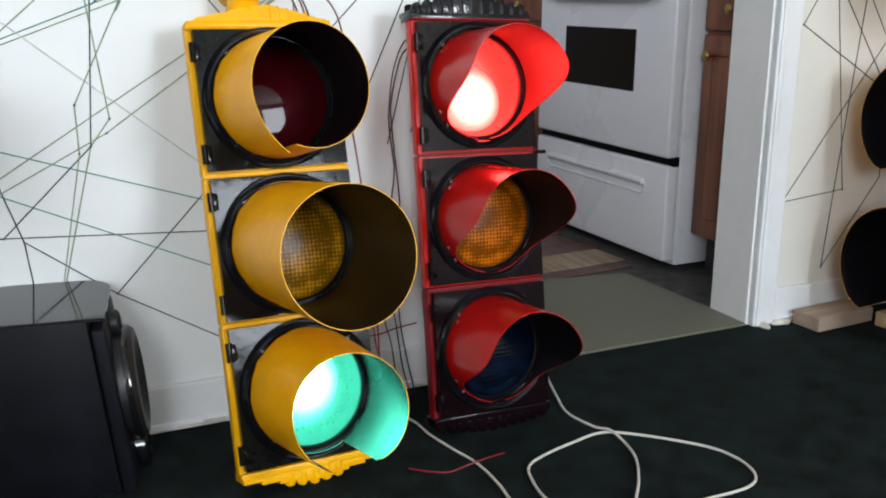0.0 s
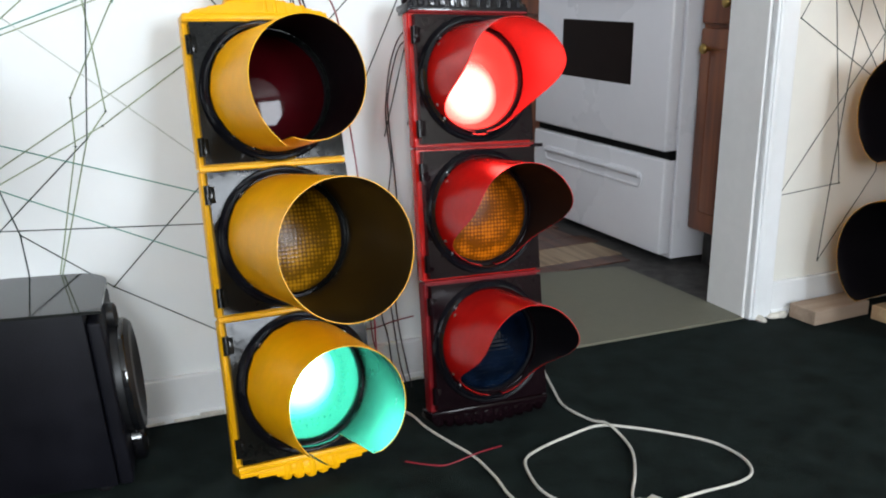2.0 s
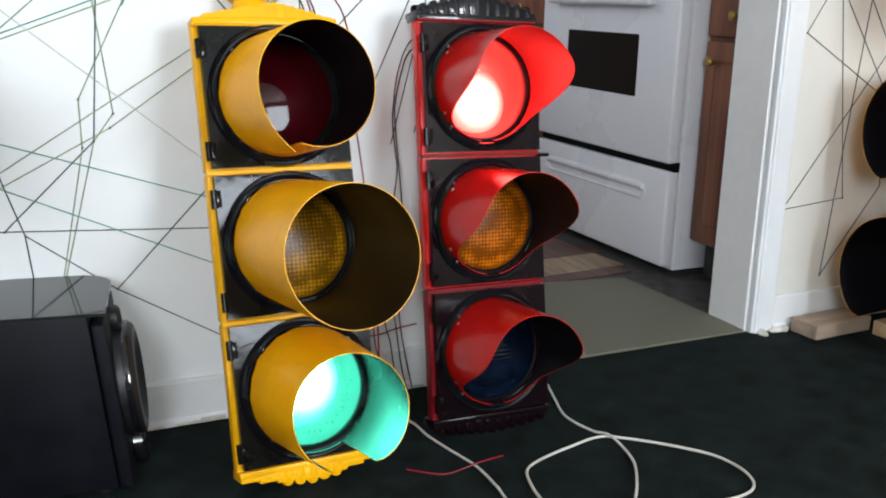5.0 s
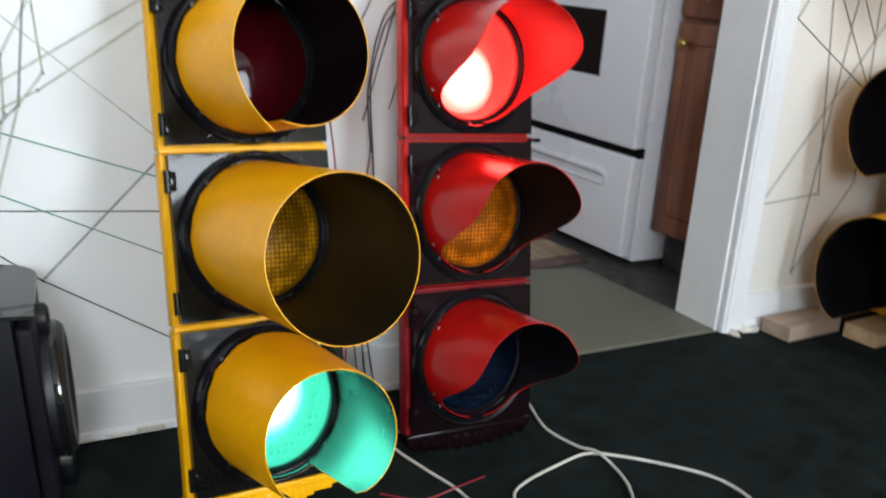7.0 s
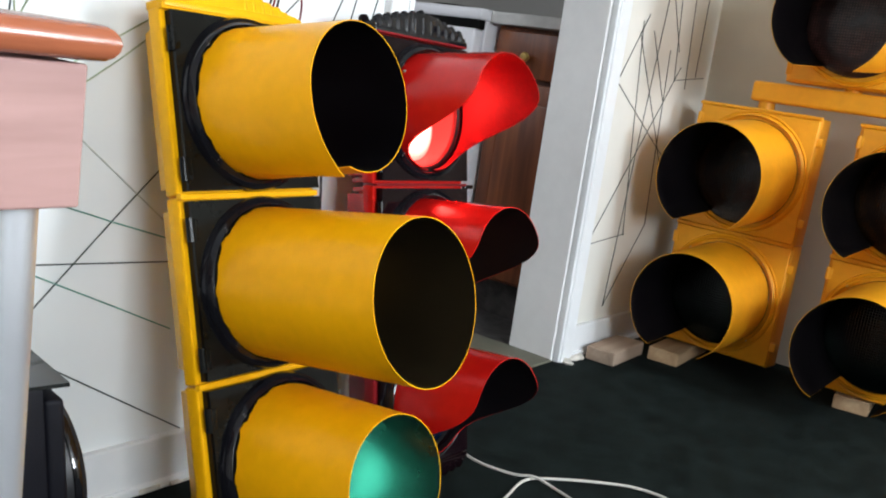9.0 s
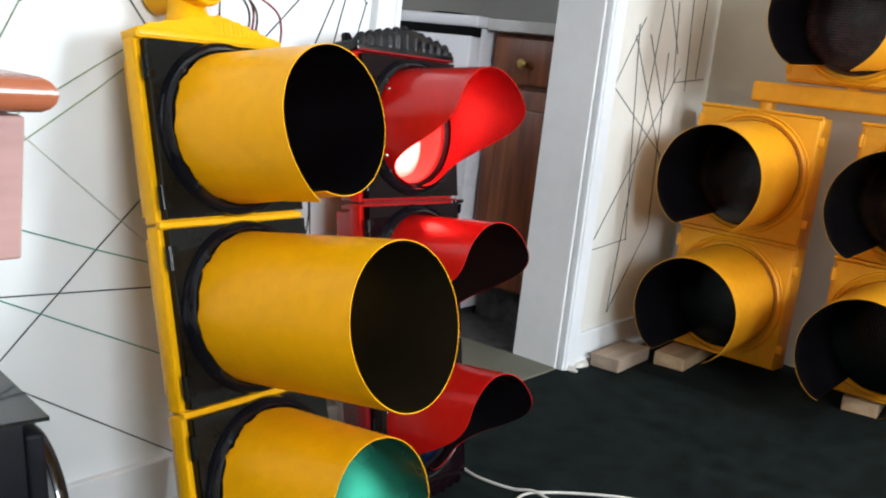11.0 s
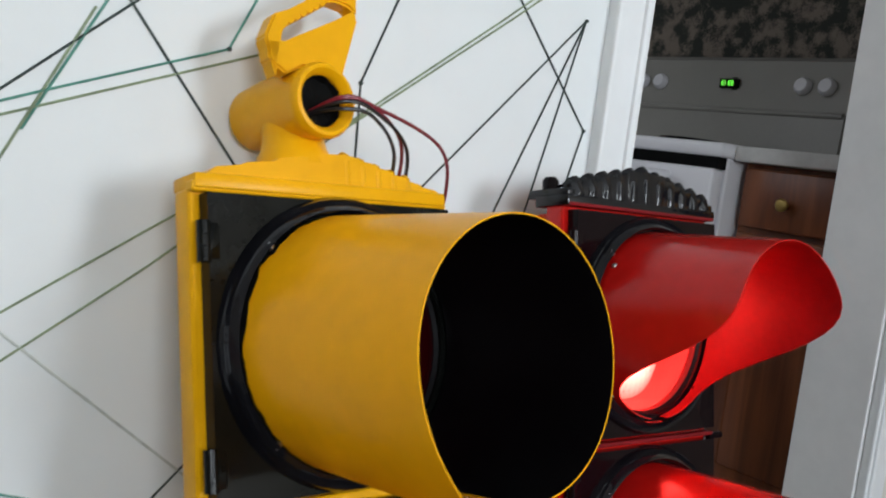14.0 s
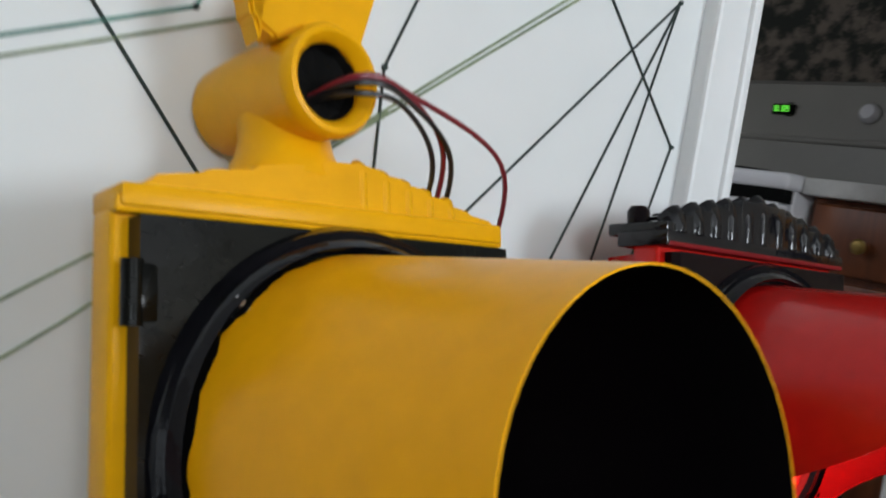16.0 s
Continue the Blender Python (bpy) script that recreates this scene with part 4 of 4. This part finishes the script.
# ---- things in the room ----
def speaker():
    """A bookshelf loudspeaker whose baffle looks along +x of its own frame."""
    s = thing("loudspeaker", "black floor loudspeaker with a glossy top panel and round drivers", "loudspeaker", pose(0.452, 1.83, 0, 0, 0, -9))
    part("cabinet", box(-0.36, -0.035, -0.105, 0.115, 0.012, 0.317, 0.004, 2), SPEAKER, s, smooth=True)
    arc = [(-0.006 - 0.055 + 0.055 * math.cos(radians(a)), 0.118 - 0.055 + 0.055 * math.sin(radians(a))) for a in range(0, 91, 10)]
    lid = extrude_xz([(-0.365, -0.107), (-0.006, -0.107)] + arc + [(-0.365, 0.118)], 0.0, 0.005)
    bmesh.ops.transform(lid, matrix=Matrix(((1, 0, 0, 0), (0, 0, 1, 0), (0, 1, 0, 0.3172), (0, 0, 0, 1))), verts=lid.verts[:])
    bmesh.ops.recalc_face_normals(lid, faces=lid.faces[:])
    part("top_panel", lid, SPEAKER_TOP, s, "glossy dark top panel")
    b = part("baffle", box(-0.034, -0.010, -0.100, 0.100, 0.010, 0.300, 0.006, 3), SPEAKER, s, smooth=True)
    ax = pose(-0.006, 0.01, 0.165, 0, 90, 0)
    dr = part("woofer", lathe([(0.098, -0.006), (0.098, 0.019), (0.092, 0.026), (0.080, 0.028), (0.074, 0.022), (0.045, 0.004), (0.030, 0.010), (0, 0.016)], ax, 44), RUBBER, s, "black round woofer", smooth=True)
    part("trim_ring", lathe([(0.0985, 0.008), (0.1000, 0.009), (0.1000, 0.017), (0.0985, 0.019)], ax, 44), PIANO, dr, "glossy black trim ring", smooth=True)
    ax2 = pose(-0.006, 0.01, 0.044, 0, 90, 0)
    part("dome_tweeter", lathe([(0.022, -0.002), (0.022, 0.012), (0.017, 0.016), (0.010, 0.010), (0, 0.011)], pose(-0.010, 0.0, 0.278, 0, 90, 0), 24), RUBBER, s, "small black dome tweeter", smooth=True)
    part("lower_driver", lathe([(0.040, -0.002), (0.040, 0.014), (0.032, 0.019), (0.022, 0.014), (0, 0.018)], ax2, 28), PIANO, s, "small glossy black driver", smooth=True)
    for x in (-0.32, -0.06):
        for yy in (-0.08, 0.09):
            part("foot", lathe([(0.014, 0), (0.016, 0.006), (0.016, 0.014)], Matrix.Translation((x, yy, 0)), 14), RUBBER, s)
    for o in s.children_recursive:            # the cabinet widens towards its foot
        for v in o.data.vertices:
            v.co.x += (0.20 - v.co.z) * 0.10
    return s


def table():
    t = thing("side_table", "wooden table with a red-brown rounded top and silver legs", "table", pose(0.155, 1.375, 0, 0, 0, 0))
    bm = bmesh.new()
    pts = []
    for i in range(9):
        a = radians(-90 + 180 * i / 8)
        pts.append((0.013 * math.cos(a), 0.726 + 0.0125 * math.sin(a)))
    x0, x1, y0, y1 = -1.15, 0.036, -0.012, 0.54
    rings = []
    for o, z in pts:
        rings.append([bm.verts.new(v) for v in ((x0 - o, y0 - o, z), (x1 + o, y0 - o, z), (x1 + o, y1 + o, z), (x0 - o, y1 + o, z))])
    for a, b in zip(rings, rings[1:]):
        for k in range(4):
            bm.faces.new((a[k], a[(k + 1) % 4], b[(k + 1) % 4], b[k]))
    bm.faces.new(rings[0][::-1]), bm.faces.new(rings[-1])
    part("tabletop", bm, TABLE_TOP, t, smooth=True)
    part("front_apron", box(-1.12, 0.034, -0.010, 0.008, 0.613, 0.711, 0.002), TABLE_APRON, t, "pinkish veneer apron")
    part("side_apron", box(0.016, 0.034, 0.010, 0.52, 0.613, 0.711, 0.002), TABLE_APRON, t)
    part("back_apron", box(-1.12, 0.014, 0.505, 0.52, 0.613, 0.711, 0.002), TABLE_APRON, t)
    for x, yy in ((0.004, 0.030), (-1.08, 0.03), (0.004, 0.48), (-1.08, 0.48)):
        leg = part("leg", lathe([(0.0, 0.0), (0.020, 0.0), (0.0205, 0.01), (0.0205, 0.613)], Matrix.Translation((x, yy, 0)), 28), CHROME_LEG, t, "satin silver tube leg", smooth=True)
        part("foot_cap", lathe([(0.0, -0.0), (0.024, 0.0), (0.024, 0.02), (0.0206, 0.022)], Matrix.Translation((x, yy, 0.0)), 20), RUBBER, leg, smooth=True)
    return t


CHROME_LEG = mat("satin_silver_tube", (0.88, 0.89, 0.93), 0.30, 0.8, var=0.02, scale=6)
speaker()
table()
yellow_signal()
red_signal()
big_signal()


def block(x, y, rz, L, w, m, label, h=0.038):
    b = thing("wood_block", label, "wood block", pose(x, y, 0.0, 0, 0, rz), "wood blocks under the signal")
    part("timber", box(0, L, 0, w, 0.0, h, 0.003, 2), m, b)


block(2.112, 1.856, 3, 0.20, 0.085, PINE_GREY, "greyish sawn timber block lying on the carpet")
block(2.295, 1.752, 4, 0.26, 0.089, PINE, "pale pine timber block under the yellow signal")
block(2.400, 1.265, 6, 0.26, 0.089, PINE, "pale pine timber block under the yellow signal")


def cord(name, pts, r, m, label, cat, n=10):
    t = thing(name, label, cat)
    part("cable", tube(smooth_line(pts, n), r, 8), m, t, smooth=True)
    return t


Z = 0.005
cord("extension_lead", [(1.27, 1.95, Z), (1.335, 1.900, Z), (1.326, 1.860, Z), (1.300, 1.785, Z), (1.276, 1.705, Z), (1.288, 1.630, Z), (1.300, 1.589, 0.012), (1.303, 1.545, Z), (1.284, 1.484, Z), (1.240, 1.416, Z), (1.195, 1.362, Z), (1.178, 1.335, 0.012)],
     0.0027, CORD, "white flat power cord lying on the carpet", "cord")
cord("extension_lead", [(1.13, 1.325, 0.012), (1.083, 1.372, Z), (1.062, 1.43, Z), (1.074, 1.50, Z), (1.095, 1.542, Z), (1.141, 1.566, Z), (1.207, 1.585, Z), (1.285, 1.600, 0.005), (1.335, 1.572, Z), (1.400, 1.509, Z),
                        (1.443, 1.45, Z), (1.452, 1.386, Z), (1.432, 1.338, Z), (1.388, 1.317, Z), (1.300, 1.316, Z), (1.232, 1.312, Z), (1.196, 1.300, 0.012)], 0.0027, CORD, "white flat extension cord looped on the carpet", "cord")
cord("extension_lead", [(0.90, 1.93, Z), (0.95, 1.86, Z), (0.978, 1.796, Z), (0.983, 1.730, Z), (0.997, 1.659, Z), (1.013, 1.587, Z), (1.013, 1.508, Z), (1.006, 1.43, Z), (1.03, 1.34, Z), (1.10, 1.285, Z), (1.145, 1.295, 0.012)],
     0.0026, CORD, "white power cord running from the yellow signal", "cord")
cord("loose_wire", [(0.895, 1.625, 0.003), (0.93, 1.595, 0.003), (0.96, 1.583, 0.003), (1.016, 1.581, 0.014), (1.078, 1.605, 0.004)], 0.0016, WIRE_RED, "thin red wire lying on the carpet", "wire")
HANG = (("black", [(1.045, 1.90, 0.755), (1.018, 1.93, 0.73), (0.996, 1.93, 0.677), (0.987, 1.93, 0.613), (0.986, 1.93, 0.574), (0.992, 1.93, 0.522), (0.996, 1.93, 0.479), (0.985, 1.93, 0.40), (0.968, 1.935, 0.29), (0.972, 1.93, 0.175), (0.984, 1.925, 0.12), (0.99, 1.90, 0.01)]),
        ("black", [(1.045, 1.90, 0.735), (1.018, 1.93, 0.712), (1.001, 1.93, 0.668), (0.991, 1.932, 0.612), (0.992, 1.932, 0.574), (0.997, 1.932, 0.521), (1.002, 1.932, 0.478), (1.008, 1.932, 0.40), (1.000, 1.932, 0.28), (1.004, 1.93, 0.184), (1.014, 1.925, 0.107), (1.03, 1.91, 0.01)]),
        ("red", [(0.915, 1.94, 0.145), (0.94, 1.94, 0.141), (0.966, 1.935, 0.144), (0.997, 1.93, 0.153), (1.03, 1.90, 0.17)]),
        ("red", [(0.93, 1.945, 0.42), (0.938, 1.945, 0.30), (0.935, 1.94, 0.24), (0.944, 1.932, 0.206)]),
        ("black", [(0.955, 1.945, 0.42), (0.952, 1.945, 0.30), (0.958, 1.94, 0.24), (0.949, 1.932, 0.206)]),
        ("black", [(0.975, 1.945, 0.36), (0.985, 1.945, 0.26), (1.000, 1.94, 0.16), (1.012, 1.93, 0.06), (1.02, 1.91, 0.01)]),
        ("red", [(0.948, 1.932, 0.165), (0.955, 1.93, 0.11), (0.975, 1.925, 0.06), (0.99, 1.91, 0.008)]))
for colour, pts in HANG:
    cord("hanging_wire", pts, 0.0014, WIRE_BLACK if colour == "black" else WIRE_RED, "thin " + colour + " wire hanging between the signals", "wire")
pl = thing("power_splitter", "white three-way power splitter with plugs on the carpet", "power splitter", pose(1.158, 1.292, 0, 0, 0, 24))
part("splitter_body", box(-0.030, 0.030, -0.020, 0.020, 0.001, 0.026, 0.005, 3), CORD, pl, smooth=True)
part("plug", box(0.024, 0.058, -0.012, 0.012, 0.002, 0.022, 0.005, 3), CORD, pl, smooth=True)
part("plug", box(-0.060, -0.026, -0.013, 0.011, 0.002, 0.022, 0.005, 3), CORD, pl, smooth=True)
cb = thing("circuit_board", "small green circuit board hanging on wires between the signals", "circuit board", pose(0.945, 1.93, 0.185, -12, 0, 10))
part("board", box(-0.007, 0.007, -0.001, 0.001, -0.022, 0.022), mat("green_board", (0.02, 0.12, 0.04), 0.4), cb)
led = mat("green_indicator", (0.1, 0.9, 0.2), 0.3)
led.node_tree.nodes["Principled BSDF"].inputs["Emission Color"].default_value = (0.35, 1, 0.2, 1)
led.node_tree.nodes["Principled BSDF"].inputs["Emission Strength"].default_value = 3
part("indicator_light", lathe([(0, 0.004), (0.002, 0.003), (0.0025, 0)], Matrix.Translation((0.0, -0.001, -0.008)) @ FRONT, 8), led, cb, "glowing green indicator")
